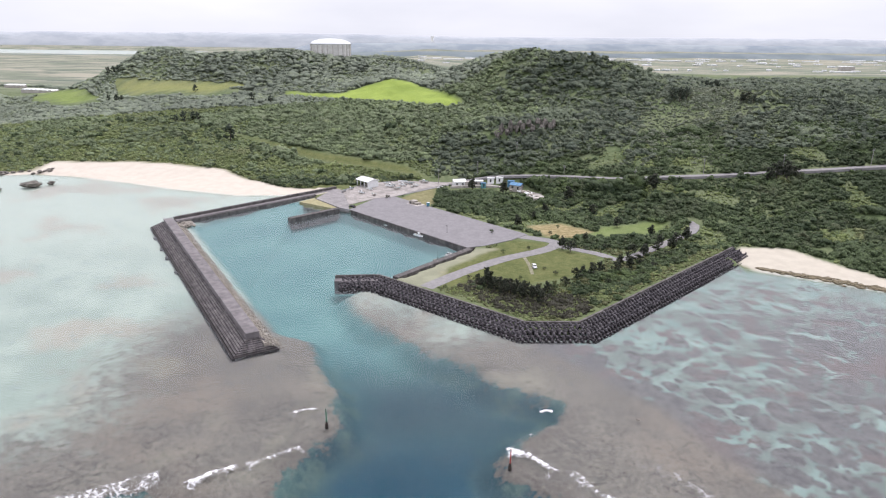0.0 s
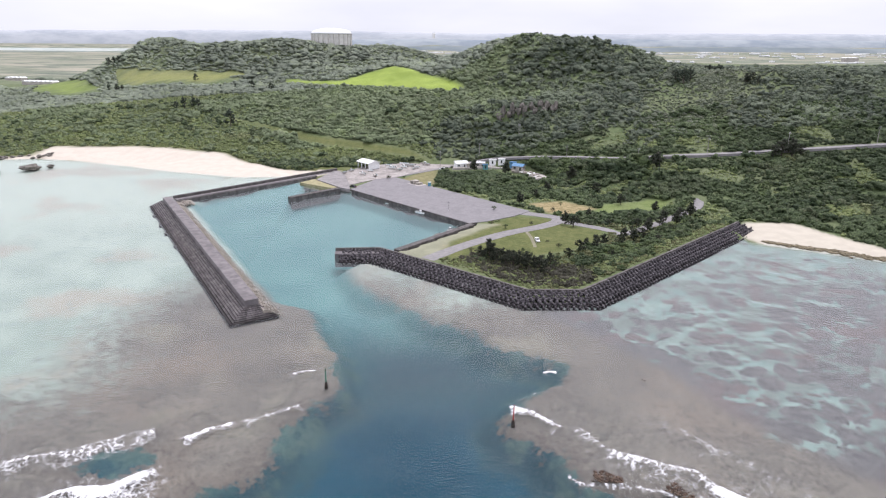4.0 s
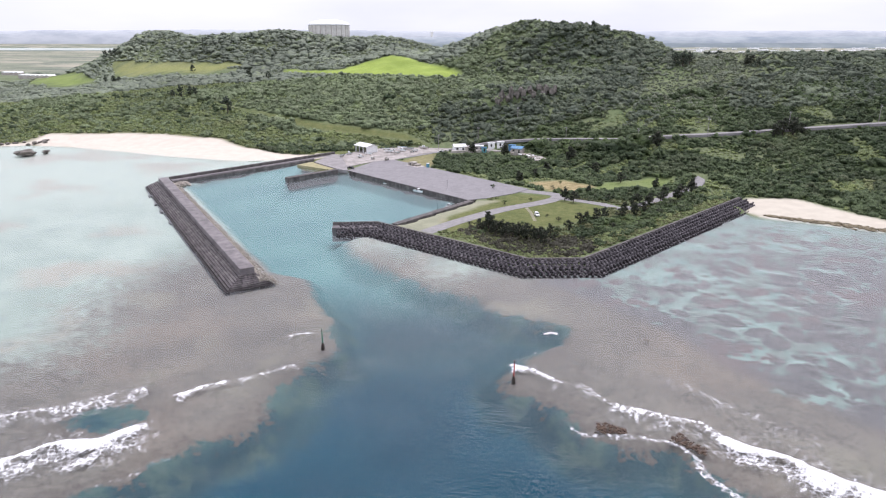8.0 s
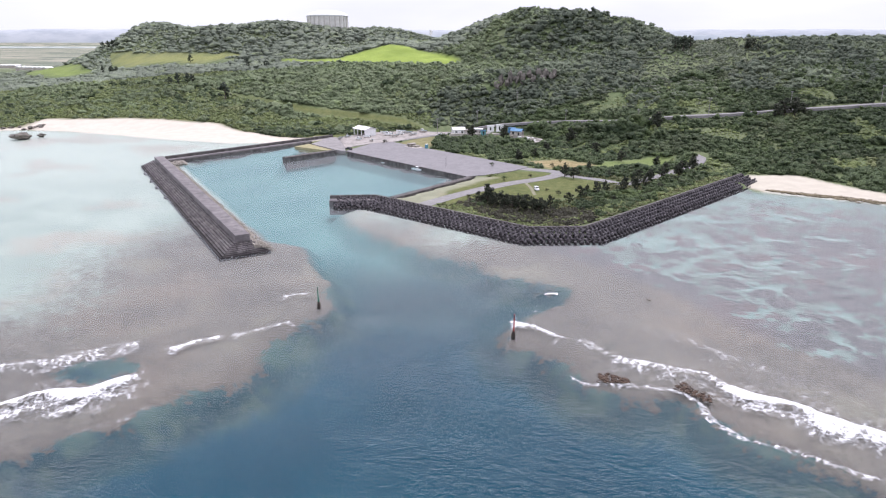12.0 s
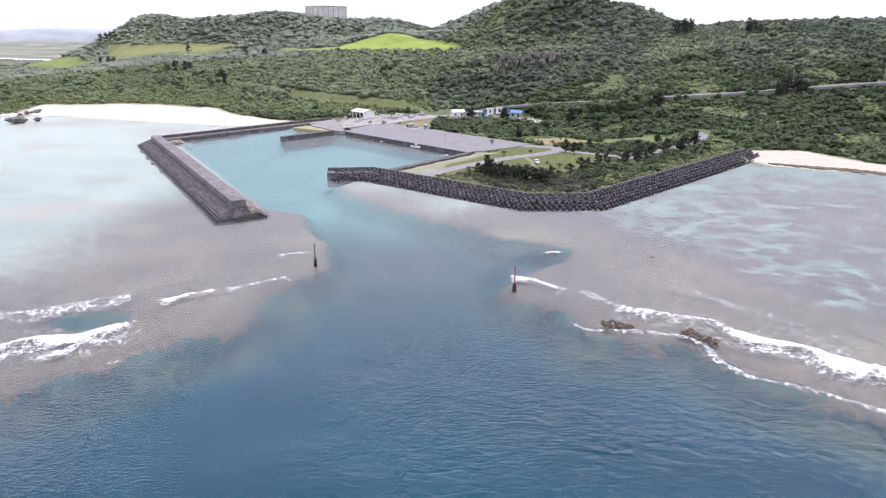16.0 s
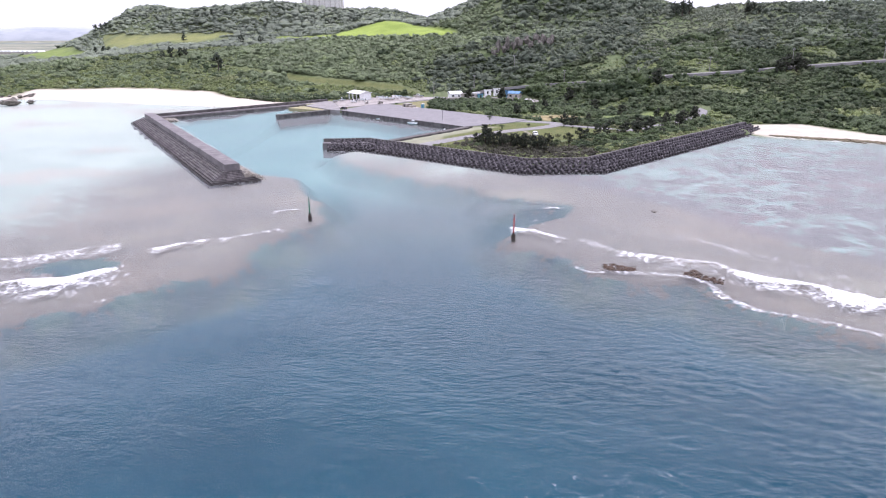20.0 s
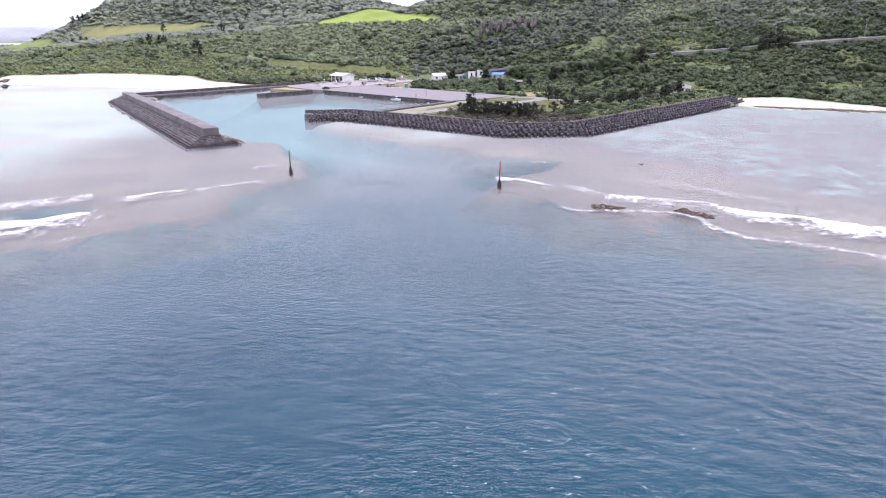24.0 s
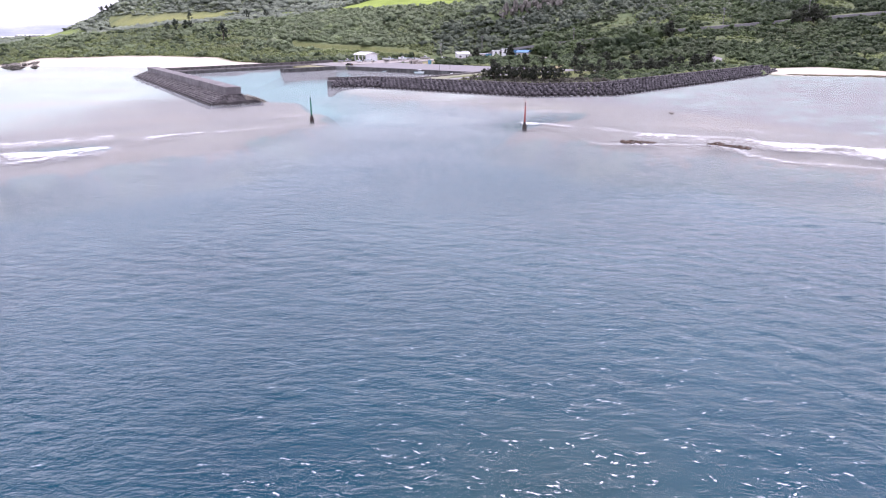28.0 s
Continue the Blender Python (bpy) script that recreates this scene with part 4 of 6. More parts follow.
for row in range(6):
    d = 1.6 + row * 1.62
    ln = offset_line(REV, d)
    z = 2.1 - row * 0.5
    for k, (a, b) in enumerate(zip(ln, ln[1:])):
        n = max(1, int(np.linalg.norm(b - a) / 2.0))
        ang = math.atan2(b[1] - a[1], b[0] - a[0])
        for j in range(n):
            p = a + (b - a) * ((j + 0.5 * (row % 2) + 0.25) / n)
            if p[0] < -42:
                continue
            near = -10 < p[0] < 105
            wild = 1.0 if p[0] < -22 else 0.16
            e = (35 * rng.normal() * wild + 25, 20 * rng.normal() * wild, math.degrees(ang) - 90 + 60 * (row % 2) + 60 * rng.normal() * wild)
            m = pose(p[0], p[1], z + rng.normal() * 0.08 + (-0.5 if p[0] > 120 and row > 4 else 0), *e)
            if near and count < 300:
                part("armour_block", tetra_mesh[(j + row) % 3], None, armour, at=m)
                count += 1
            else:
                mm = np.array(m)
                loose.append((*TETRA[(j + row) % 3], mm[:3, :3], mm[:3, 3]))
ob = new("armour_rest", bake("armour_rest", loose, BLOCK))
ob.parent = armour
tagged(ob, kind="stuff")

# ---- vegetation ----
def lump(seed, flat, sub=1, jag=0.22):
    """A leafy mound without its underside."""
    r = np.random.default_rng(100 + seed)
    bm = bmesh.new()
    bmesh.ops.create_icosphere(bm, subdivisions=sub, radius=1.0)
    for v in bm.verts:
        k = 1 + 0.6 * noise.noise(v.co * 1.7 + Vector((seed * 3.7, 1.3, 0))) + r.uniform(-jag, jag)
        v.co = Vector((v.co.x * k, v.co.y * k, v.co.z * k * flat))
    low = [f for f in bm.faces if f.calc_center_median().z < -0.4 * flat]
    bmesh.ops.delete(bm, geom=low, context="FACES")
    return tri_arrays(bm)


LUMPS = [lump(i, 0.75) for i in range(8)]
TUFTS = [lump(i + 30, 0.8, 0, 0.35) for i in range(8)]  # blunt sprays of leaves on the mounds
if min(len(v) for v, f in TUFTS) < 4:
    TUFTS = LUMPS
OPEN = [(PLAZA, 1), (YARD, 0), (VILLAGE, -1), (LAWN, 1), (SANDY, 1), (DRY, 0), (VERGE, 0), (STRIP, 0), (FIELD_LIME, 1), (FIELD_GREY, 1), (FIELD_WEST, 1), (CROP, 0), (FARM, 0),
        ([(x + 12, y - 26) for x, y in FIELD_GREY], 0), ([(x + 14, y - 24) for x, y in FIELD_WEST], 0)]


def free_ground(X, Y, gap):
    """Where plants may stand."""
    d = inside(LAND, X, Y)
    ok = d > 6
    ok &= inside(BEACH, X, Y) < -2 - 1.5 * wob(X, Y, 12)
    ok &= inside(BEACH_E, X, Y) < -1.5
    ok &= ~((X < -45) & (X > -90) & (Y < 445))
    for poly, extra in OPEN:
        ok &= inside(poly, X, Y) < -extra - gap * 0.4
    ok &= along(ROAD_LAWN, X, Y) > 4 + gap * 0.4
    ok &= along(ROAD_SCRUB, X, Y) > 2.6 + gap * 0.4
    ok &= along(ROAD_UP, X, Y) > 2.9 + gap * 0.35
    ok &= np.hypot(X + 146, Y - 896) > 28.5
    return ok


def scatter(x0, x1, y0, y1, step, seed):
    r = np.random.default_rng(seed)
    X, Y = np.meshgrid(np.arange(x0, x1, step), np.arange(y0, y1, step))
    X, Y = X + r.uniform(-0.5, 0.5, X.shape) * step, Y + r.uniform(-0.5, 0.5, X.shape) * step
    X, Y = X.ravel(), Y.ravel()
    ok = (np.abs(X) < 0.72 * Y + 30)
    X, Y = X[ok], Y[ok]
    ok = free_ground(X, Y, step)
    return X[ok], Y[ok], r


def wood(name, x0, x1, y0, y1, step, size, mat, label, seed, keep=None, sprays=4, bodies=None):
    """A stand of bushes and low trees as one mesh."""
    X, Y, r = scatter(x0, x1, y0, y1, step, seed)
    if keep is not None:
        ok = keep(X, Y)
        X, Y = X[ok], Y[ok]
    Z = terrain(X, Y)
    items = []
    tall = 1 + 0.5 * wob(X, Y, 40, 2)
    for i in range(len(X)):
        s = size * float(np.clip(np.exp(r.normal(-0.15, 0.38)), 0.35, 1.9)) * tall[i]
        m = spin(r.uniform(0, 6.28)) * np.array([s * 1.12, s * r.uniform(0.85, 1.35), s * r.uniform(0.5, 0.9)])
        items.append((*(bodies or LUMPS)[i % 8], m, np.array([X[i], Y[i], Z[i] + 0.25 * s])))
        for j in range(sprays):
            a, e = r.uniform(0, 6.28), r.uniform(0.15, 1.3)
            q = s * r.uniform(0.22, 0.48)
            o = np.array([math.cos(a) * math.cos(e) * s * 0.95, math.sin(a) * math.cos(e) * s * 0.95, math.sin(e) * s * 0.6 + 0.2 * s])
            items.append((*TUFTS[(i + j) % 8], spin(a) * q, np.array([X[i], Y[i], Z[i]]) + o))
    ob = new(name, bake(name, items, mat))
    return tagged(ob, label, "woods", kind="stuff")


def on_point(X, Y):
    """The grassy end of the point, where bushes stand in patches."""
    return sstep(112, 92, X + 0.5 * (Y - 290)) * sstep(312, 300, Y)


hash01 = lambda X, Y: np.mod(np.sin(X * 12.99 + Y * 78.23) * 43758.5, 1.0)
clearing = lambda X, Y: (wob(X + 9, Y * 1.5, 24, 3) > 0.26) & (X > -20) & (X < 240)
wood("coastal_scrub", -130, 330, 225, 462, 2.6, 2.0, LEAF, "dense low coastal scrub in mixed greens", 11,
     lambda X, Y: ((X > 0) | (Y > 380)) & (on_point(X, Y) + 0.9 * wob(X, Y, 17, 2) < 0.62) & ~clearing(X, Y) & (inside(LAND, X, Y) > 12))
wood("rough_grass", -10, 140, 210, 330, 1.5, 0.75, GRASS_TUFT, "rough yellow-green grass and low herbs on the point", 14,
     lambda X, Y: (on_point(X, Y) > 0.2) | (inside(LAND, X, Y) < 16), 1)
wood("point_scrub", 0, 80, 205, 290, 1.7, 1.25, LEAF_BROWN, "grey-brown wind-bitten scrub behind the sea wall", 51, lambda X, Y: (inside(BUSHES, X, Y) + 3 * wob(X, Y, 6, 2) > 0) & (hash01(X, Y) > 0.25), 5)
wood("point_thicket", 30, 150, 215, 345, 2.0, 1.5, LEAF, "low green thicket in patches on the point", 52, lambda X, Y: (inside(THICKET, X, Y) + 5 * wob(X, Y, 8, 2) > 1.5) & (wob(X + 5, Y, 9, 2) > -0.15), 5)
wood("wall_grass", -10, 150, 205, 330, 1.3, 0.85, REEDS, "tall yellow-green grass along the sea wall", 53, lambda X, Y: (inside(LAND, X, Y) < 15) & (wob(X, Y * 1.3, 5, 3) > -0.1), 2)
wood("scrub_grass", -20, 240, 290, 445, 2.1, 0.95, REEDS, "pale green tall grass in gaps of the scrub", 41, lambda X, Y: clearing(X, Y) & ((Y > 308) | (X > 100)), 1)
dune = lambda X, Y: inside(BEACH, X, Y) > -38 - 12 * wob(X, Y, 30)
wood("dune_scrub", -345, -6, 430, 560, 2.2, 1.15, REEDS, "low bright-green dune scrub behind the beach", 15, lambda X, Y: dune(X, Y) | ((X > -130) & (Y < 490)))
slope = lambda X, Y: ~(dune(X, Y) | ((X > -130) & (X < -6) & (Y < 488)))
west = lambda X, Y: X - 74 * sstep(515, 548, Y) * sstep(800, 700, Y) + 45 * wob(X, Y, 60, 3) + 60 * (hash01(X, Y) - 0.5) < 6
glade = lambda X, Y: (wob(X + 31, Y * 1.4, 46, 3) + 0.85 * sstep(-100, -240, X) - 0.5 * sstep(560, 620, Y) > 0.25) & (X < 0)
reedy = lambda X, Y: inside(REED, X, Y) + 26 * wob(X, Y, 30, 3) + 30 * (hash01(X, Y) - 0.5) > 4
wood("hillside_forest", -560, 125, 452, 660, 3.2, 2.3, LEAF_LIGHT, "light green subtropical scrub forest, lightened further for sun and haze", 12, lambda X, Y: slope(X, Y) & west(X, Y) & ~glade(X, Y), 3)
wood("hillside_grass", -560, 0, 452, 660, 2.9, 1.2, REEDS, "tall pale green grass in glades on the hillside", 32, lambda X, Y: slope(X, Y) & glade(X, Y), 1)
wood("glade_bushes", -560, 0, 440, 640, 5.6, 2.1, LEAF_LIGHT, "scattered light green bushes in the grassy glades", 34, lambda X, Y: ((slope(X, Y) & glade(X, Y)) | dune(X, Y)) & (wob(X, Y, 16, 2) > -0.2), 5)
wood("glade_scrub", -560, 0, 440, 640, 9.0, 2.2, LEAF, "single dark bushes in the grassy glades", 35, lambda X, Y: ((slope(X, Y) & glade(X, Y)) | dune(X, Y)) & (wob(X + 40, Y, 20, 2) > -0.1), 5)
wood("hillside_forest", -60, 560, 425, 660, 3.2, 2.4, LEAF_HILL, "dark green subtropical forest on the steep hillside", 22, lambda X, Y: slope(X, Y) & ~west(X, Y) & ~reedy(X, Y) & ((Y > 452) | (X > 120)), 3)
wood("silver_grass", 110, 360, 412, 740, 2.7, 1.3, SILVER, "tall grey-green silver grass down the slope", 33, lambda X, Y: reedy(X, Y), 1)
wood("hilltop_forest", -800, 110, 660, 1120, 3.7, 2.2, LEAF_FAR_HAZE, "forest on the far hills with haze in its pale green", 13, lambda X, Y: (Y < 1100) & west(X, Y), 0, TUFTS)
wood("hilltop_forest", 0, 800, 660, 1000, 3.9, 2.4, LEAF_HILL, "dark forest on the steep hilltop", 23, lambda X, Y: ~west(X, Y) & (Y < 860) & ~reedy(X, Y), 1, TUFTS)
wood("roadside_scrub", 50, 122, 388, 456, 2.2, 3.1, LEAF, "tall scrub along the hill road", 24, lambda X, Y: (along(ROAD_UP, X, Y) < 14) & (Y < np.interp(X, (54, 80, 111, 118), (441, 424, 401, 398))), 4)

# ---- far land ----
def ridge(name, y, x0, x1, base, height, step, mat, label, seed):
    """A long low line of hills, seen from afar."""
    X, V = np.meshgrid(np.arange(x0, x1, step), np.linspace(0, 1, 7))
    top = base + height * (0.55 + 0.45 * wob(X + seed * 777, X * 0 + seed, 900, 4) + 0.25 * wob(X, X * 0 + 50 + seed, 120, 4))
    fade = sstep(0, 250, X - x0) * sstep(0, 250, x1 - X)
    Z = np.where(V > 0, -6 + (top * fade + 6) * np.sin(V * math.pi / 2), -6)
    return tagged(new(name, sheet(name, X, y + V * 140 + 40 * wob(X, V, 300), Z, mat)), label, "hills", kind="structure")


# land colour with distance haze mixed in, paler for farther ridges
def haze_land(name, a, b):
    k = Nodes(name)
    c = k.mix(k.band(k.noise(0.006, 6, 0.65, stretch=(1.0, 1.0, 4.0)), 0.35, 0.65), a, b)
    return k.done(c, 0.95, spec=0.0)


ridge("backdrop_hills", 4650, -4900, 4900, 94, 17, 30, haze_land("hills_far", (0.38, 0.405, 0.44), (0.47, 0.49, 0.515)), "hills on the horizon with blue-grey haze in their colour", 1)
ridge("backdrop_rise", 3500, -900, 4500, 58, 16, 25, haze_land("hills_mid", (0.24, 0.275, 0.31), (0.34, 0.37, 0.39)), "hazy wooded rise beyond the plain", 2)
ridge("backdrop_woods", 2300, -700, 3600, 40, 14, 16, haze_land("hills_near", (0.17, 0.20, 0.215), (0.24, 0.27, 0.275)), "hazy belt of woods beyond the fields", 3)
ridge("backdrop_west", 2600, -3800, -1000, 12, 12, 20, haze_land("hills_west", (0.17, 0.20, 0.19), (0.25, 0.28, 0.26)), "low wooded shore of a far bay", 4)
far_rng = np.random.default_rng(21)
items = []
cube_v, cube_f = tri_arrays(box((-0.5, -0.5, 0), (0.5, 0.5, 1)))
for i in range(150):
    y = far_rng.choice([2240, 2100, 1900, 1500, 1750]) - far_rng.uniform(0, 60)
    x = far_rng.uniform(-0.15, 0.66) * y
    w = far_rng.uniform(8, 60) * (0.4 if y < 2000 else 1.0)
    z = float(terrain(x, y))
    items.append((cube_v, cube_f, np.diag([w, 10, far_rng.uniform(2, 4)]), np.array([x, y, z])))
tagged(new("far_greenhouses", bake("far_greenhouses", items, WHITE)), "white greenhouses and houses strewn over the far plain", "greenhouses", kind="stuff")
tower = thing("far_tower", pose(-72, 4640, 66), "pale water tower on a far hilltop", "tower")
part("shaft", rod((0, 0, -4), (0, 0, 24), 9, 8, 12), WHITE, tower)
part("head", rod((0, 0, 24), (0, 0, 32), 13, 12, 12), WHITE, tower)

# ---- great water tank on the hill ----
tank = thing("water_tank", pose(-146, 896, 76.0), "huge round beige water tank with a white domed roof", "tank")
part("wall", rod((0, 0, -9), (0, 0, 12.5), 26, 26, 48), plain("tank_wall", (0.62, 0.605, 0.575), 0.7, 0.3, 0.15), tank, smooth=False)
bm = bmesh.new()
bmesh.ops.create_uvsphere(bm, u_segments=48, v_segments=16, radius=1)
bmesh.ops.delete(bm, geom=[v for v in bm.verts if v.co.z < -0.01], context="VERTS")
bmesh.ops.scale(bm, vec=(26.3, 26.3, 7.0), verts=bm.verts)
part("dome", bm, WHITE, tank, "white domed roof", pose(0, 0, 12.5), True)
part("rim", rod((0, 0, 12.2), (0, 0, 12.9), 26.7, 26.7, 48), STEEL, tank)
for i in range(24):
    a = i * math.tau / 24
    part("pilaster", box((-0.4, -0.3, -9), (0.4, 0.4, 12.2), 0.05), PALE, tank, at=pose(26 * math.cos(a), 26 * math.sin(a), 0, 0, 0, math.degrees(a) + 90))

# ---- west farm buildings ----
def greenhouse(w, d, h, m, label):
    g = thing("greenhouse", m, label, "greenhouse", "farm buildings")
    part("wall", box((-w / 2, -d / 2, -2), (w / 2, d / 2, h), 0.05), PALE, g)
    n = max(2, int(w / 7))
    for i in range(n):
        x0, x1 = -w / 2 + w * i / n, -w / 2 + w * (i + 1) / n
        prof = [(x0 + (x1 - x0) * t, h + 1.6 * math.sin(math.pi * t)) for t in (0, 0.25, 0.5, 0.75, 1)]
        part("roof_bay", prism(prof, d + 0.6), WHITE, g, at=pose(0, -d / 2 - 0.3, 0))
    return g


greenhouse(54, 12, 4, pose(-566, 949, float(terrain(-566, 949)), 0, 0, -16), "long pale farm shed with a curved white roof")
greenhouse(30, 12, 4, pose(-668, 1058, float(terrain(-668, 1058)), 0, 0, -10), "long pale farm shed with a curved white roof")
greenhouse(30, 16, 8, pose(905, 1528, float(terrain(905, 1528)), 0, 0, 5), "white farm hall on the plain")

# ---- casuarinas and other single trees ----
def tree(name, height, spread_r, leaf, label, seed, tiers=9, clumps=190, slim=1.0):
    """A tapered trunk with limbs and a crown of many small clumps."""
    r = np.random.default_rng(seed)
    t = thing(name, Matrix(), label, "tree", "single trees")
    bm = bmesh.new()
    pts = [Vector((0, 0, -0.4))]
    for i in range(1, 6):
        pts.append(Vector((r.normal() * 0.05 * height * i / 6, r.normal() * 0.05 * height * i / 6, height * 0.95 * i / 5)))
    for i in range(5):
        put_rod(bm, pts[i], pts[i + 1], 0.035 * height * (1 - i / 5.5), 0.035 * height * (1 - (i + 1) / 5.5), 7)
    tips = []
    for i in range(tiers):
        f = 0.18 + 0.75 * i / tiers
        base = pts[int(f * 5)].lerp(pts[min(5, int(f * 5) + 1)], f * 5 % 1)
        reach = spread_r * (math.sin(math.pi * min(1, 0.18 + 0.85 * f)) ** 0.8) * r.uniform(0.65, 1.15)
        a = i * 2.4 + r.uniform(-0.5, 0.5)
        tip = base + Vector((math.cos(a) * reach, math.sin(a) * reach, reach * r.uniform(0.2, 0.7)))
        put_rod(bm, base, tip, 0.012 * height, 0.004 * height, 5)
        tips += [(base.lerp(tip, 0.45), 0.7), (base.lerp(tip, 0.75), 0.9), (tip, 0.8)]
    tips.append((pts[-1], 0.8))
    part("trunk", bm, BARK, t)
    items = []
    for i in range(clumps):
        c, s = tips[int(r.integers(len(tips)))]
        s = s * height * r.uniform(0.03, 0.085)
        p = np.array(c) + r.normal(size=3) * np.array([1, 1, 0.8]) * spread_r * 0.17
        m = spin(r.uniform(0, 6.28)) * np.array([s, s, s * r.uniform(0.9, 1.7) * slim])
        items.append((*(LUMPS if i % 3 == 0 else TUFTS)[int(r.integers(8))], m, p))
    crown = bake("crown", items, leaf)
    part("crown", crown, None, t)
    return t


dark = "dark feathery casuarina tree with a ragged crown"
TREES = [tree("tree", 6.0, 1.7, LEAF_DARK, dark, 5), tree("tree", 5.0, 2.2, LEAF_DARK, dark, 6, 9, 180), tree("tree", 7.0, 2.4, LEAF_DARK, dark, 8, 11, 230)]
BUSHY = [tree("tree", 3.6, 1.9, LEAF, "rounded green coastal shrub tree", 9, 9, 170), tree("tree", 3.0, 2.1, LEAF_DARK, "low dark wind-bent shrub tree", 10, 9, 170)]
spots = [(59, 305, 0, 0.95), (62.4, 301, 1, 0.9), (19.3, 256, 2, 0.75), (24, 248.5, 0, 0.75), (28, 244, 1, 0.8), (15.4, 258, 1, 0.55), (32.5, 242, 2, 0.6), (66, 268, 1, 1.0),
         (58, 264, 1, 0.85), (84.5, 277, 2, 0.75), (77, 271.5, 1, 0.9), (96, 295.5, 2, 0.7), (41.3, 344, 2, 0.95), (78.9, 399.5, 2, 1.25), (127, 387, 2, 1.4), (201, 389, 1, 1.9), (206, 387, 2, 1.5), (196, 387, 1, 1.5), (211, 389, 1, 1.3), (40.7, 418, 2, 1.35),
         (20.8, 433.5, 2, 1.1), (125, 321, 2, 0.9), (39, 236, 1, 0.8), (51.6, 255, 1, 0.6), (103.5, 302, 1, 0.9), (113, 306.5, 2, 0.8), (36, 240, 0, 0.7), (22, 252, 1, 0.7), (90, 284, 1, 0.8), (26, 251, 1, 0.65), (31, 249, 0, 0.6), (34, 246, 1, 0.75), (20, 249, 0, 0.5), (29, 254, 1, 0.5), (38, 243, 1, 0.7), (43, 247, 0, 0.6), (25, 245, 1, 0.6),
         (70, 272, 0, 0.8), (81, 281, 0, 0.8), (62, 270, 0, 0.6), (108, 310, 0, 0.9), (118, 315, 1, 1.0), (87, 290, 0, 0.6), (92, 300, 1, 0.8), (73, 318, 0, 0.7), (110, 330, 2, 0.8), (96, 345, 1, 1.1), (60, 372, 2, 0.9), (88, 372, 1, 1.2), (52, 360, 1, 0.9),
         (-175, 546, 2, 1.7), (-234, 604, 2, 1.2), (-228, 611, 2, 1.0), (-240, 600, 1, 1.2), (181, 512, 2, 1.35), (187, 515, 2, 1.2), (222, 497, 2, 1.1), (177, 518, 1, 1.4), (227, 500, 1, 1.3),
         (-196, 690, 2, 1.8), (-172, 672, 1, 2.0), (-392, 790, 2, 1.4), (-380, 784, 2, 1.5), (-372, 780, 1, 1.6), (-445, 905, 2, 2.0), (-435, 900, 2, 1.8), (-425, 893, 2, 1.9), (-285, 778, 2, 1.7)]
spots += [(207 + 4.6 * i + 3 * math.sin(i * 5.1), 655 - 1.0 * i + 4 * math.cos(i * 3.3), i % 3, 1.1 + 0.25 * math.sin(i * 2.2)) for i in range(14)]
FAR_TREES = [tree("tree", 6.5, 2.2, LEAF_TREE_HAZE, "dark green tree with a ragged crown on the hillside", 15, 9, 150), tree("tree", 5.0, 2.6, LEAF_TREE_HAZE, "broad dark green tree on the hillside", 16, 9, 150),
             tree("tree", 7.0, 2.0, LEAF_TREE_HAZE, "slim dark green tree on the hillside", 18, 10, 150)]
for k, (x, y) in enumerate(((184, 520), (229, 494), (-222, 606))):
    FAR_TREES[k].matrix_world = pose(x, y, float(terrain(x, y)), 0, 0, 50 * k) @ Matrix.Diagonal((1.2, 1.2, 1.2, 1))
for i, (x, y, k, s) in enumerate(spots):
    if y > 500:
        s *= 0.62 if y > 660 else 1.0
        copy_thing(FAR_TREES[k], Matrix.Translation((x, y, float(terrain(x, y)))) @ pose(0, 0, 0, 0, 0, i * 73) @ Matrix.Diagonal((s, s, s, 1)))
        continue
    s = s * 1.4 if y < 262 else s * 1.15 if y < 330 else s
    copy_thing(TREES[k], Matrix.Translation((x, y, float(terrain(x, y)))) @ pose(0, 0, 0, 0, 0, i * 73) @ Matrix.Diagonal((s, s, s, 1)))
low = [(29.5, 297.6, 0, 0.55), (42.5, 304, 1, 0.5), (26.5, 331, 0, 0.6), (50, 268.5, 1, 0.6), (-34, 405.5, 1, 0.8), (73, 312, 0, 0.8), (80, 306, 1, 0.9), (46, 250, 0, 0.7), (70, 258, 1, 0.8),
       (62, 250, 0, 0.8), (88, 268, 0, 0.9), (96, 280, 1, 0.9), (54, 240, 1, 0.7), (12, 262, 1, 0.6), (100, 290, 0, 1.0), (57, 330, 1, 0.6), (63, 342, 0, 0.5), (108, 296, 1, 0.9), (46, 275, 1, 0.45), (34, 262, 0, 0.5)]
for i, (x, y, k, s) in enumerate(low):
    copy_thing(BUSHY[k], Matrix.Translation((x, y, float(terrain(x, y)))) @ pose(0, 0, 0, 0, 0, i * 51) @ Matrix.Diagonal((s, s, s, 1)))
for k, (ob, x, y) in enumerate(((TREES[0], 17, 253.5), (TREES[1], 30, 246), (TREES[2], 98, 300), (BUSHY[0], 44, 243), (BUSHY[1], 82, 262))):
    ob.matrix_world = pose(x, y, float(terrain(x, y)), 0, 0, 40 * k) @ Matrix.Diagonal((0.7, 0.7, 0.7, 1))

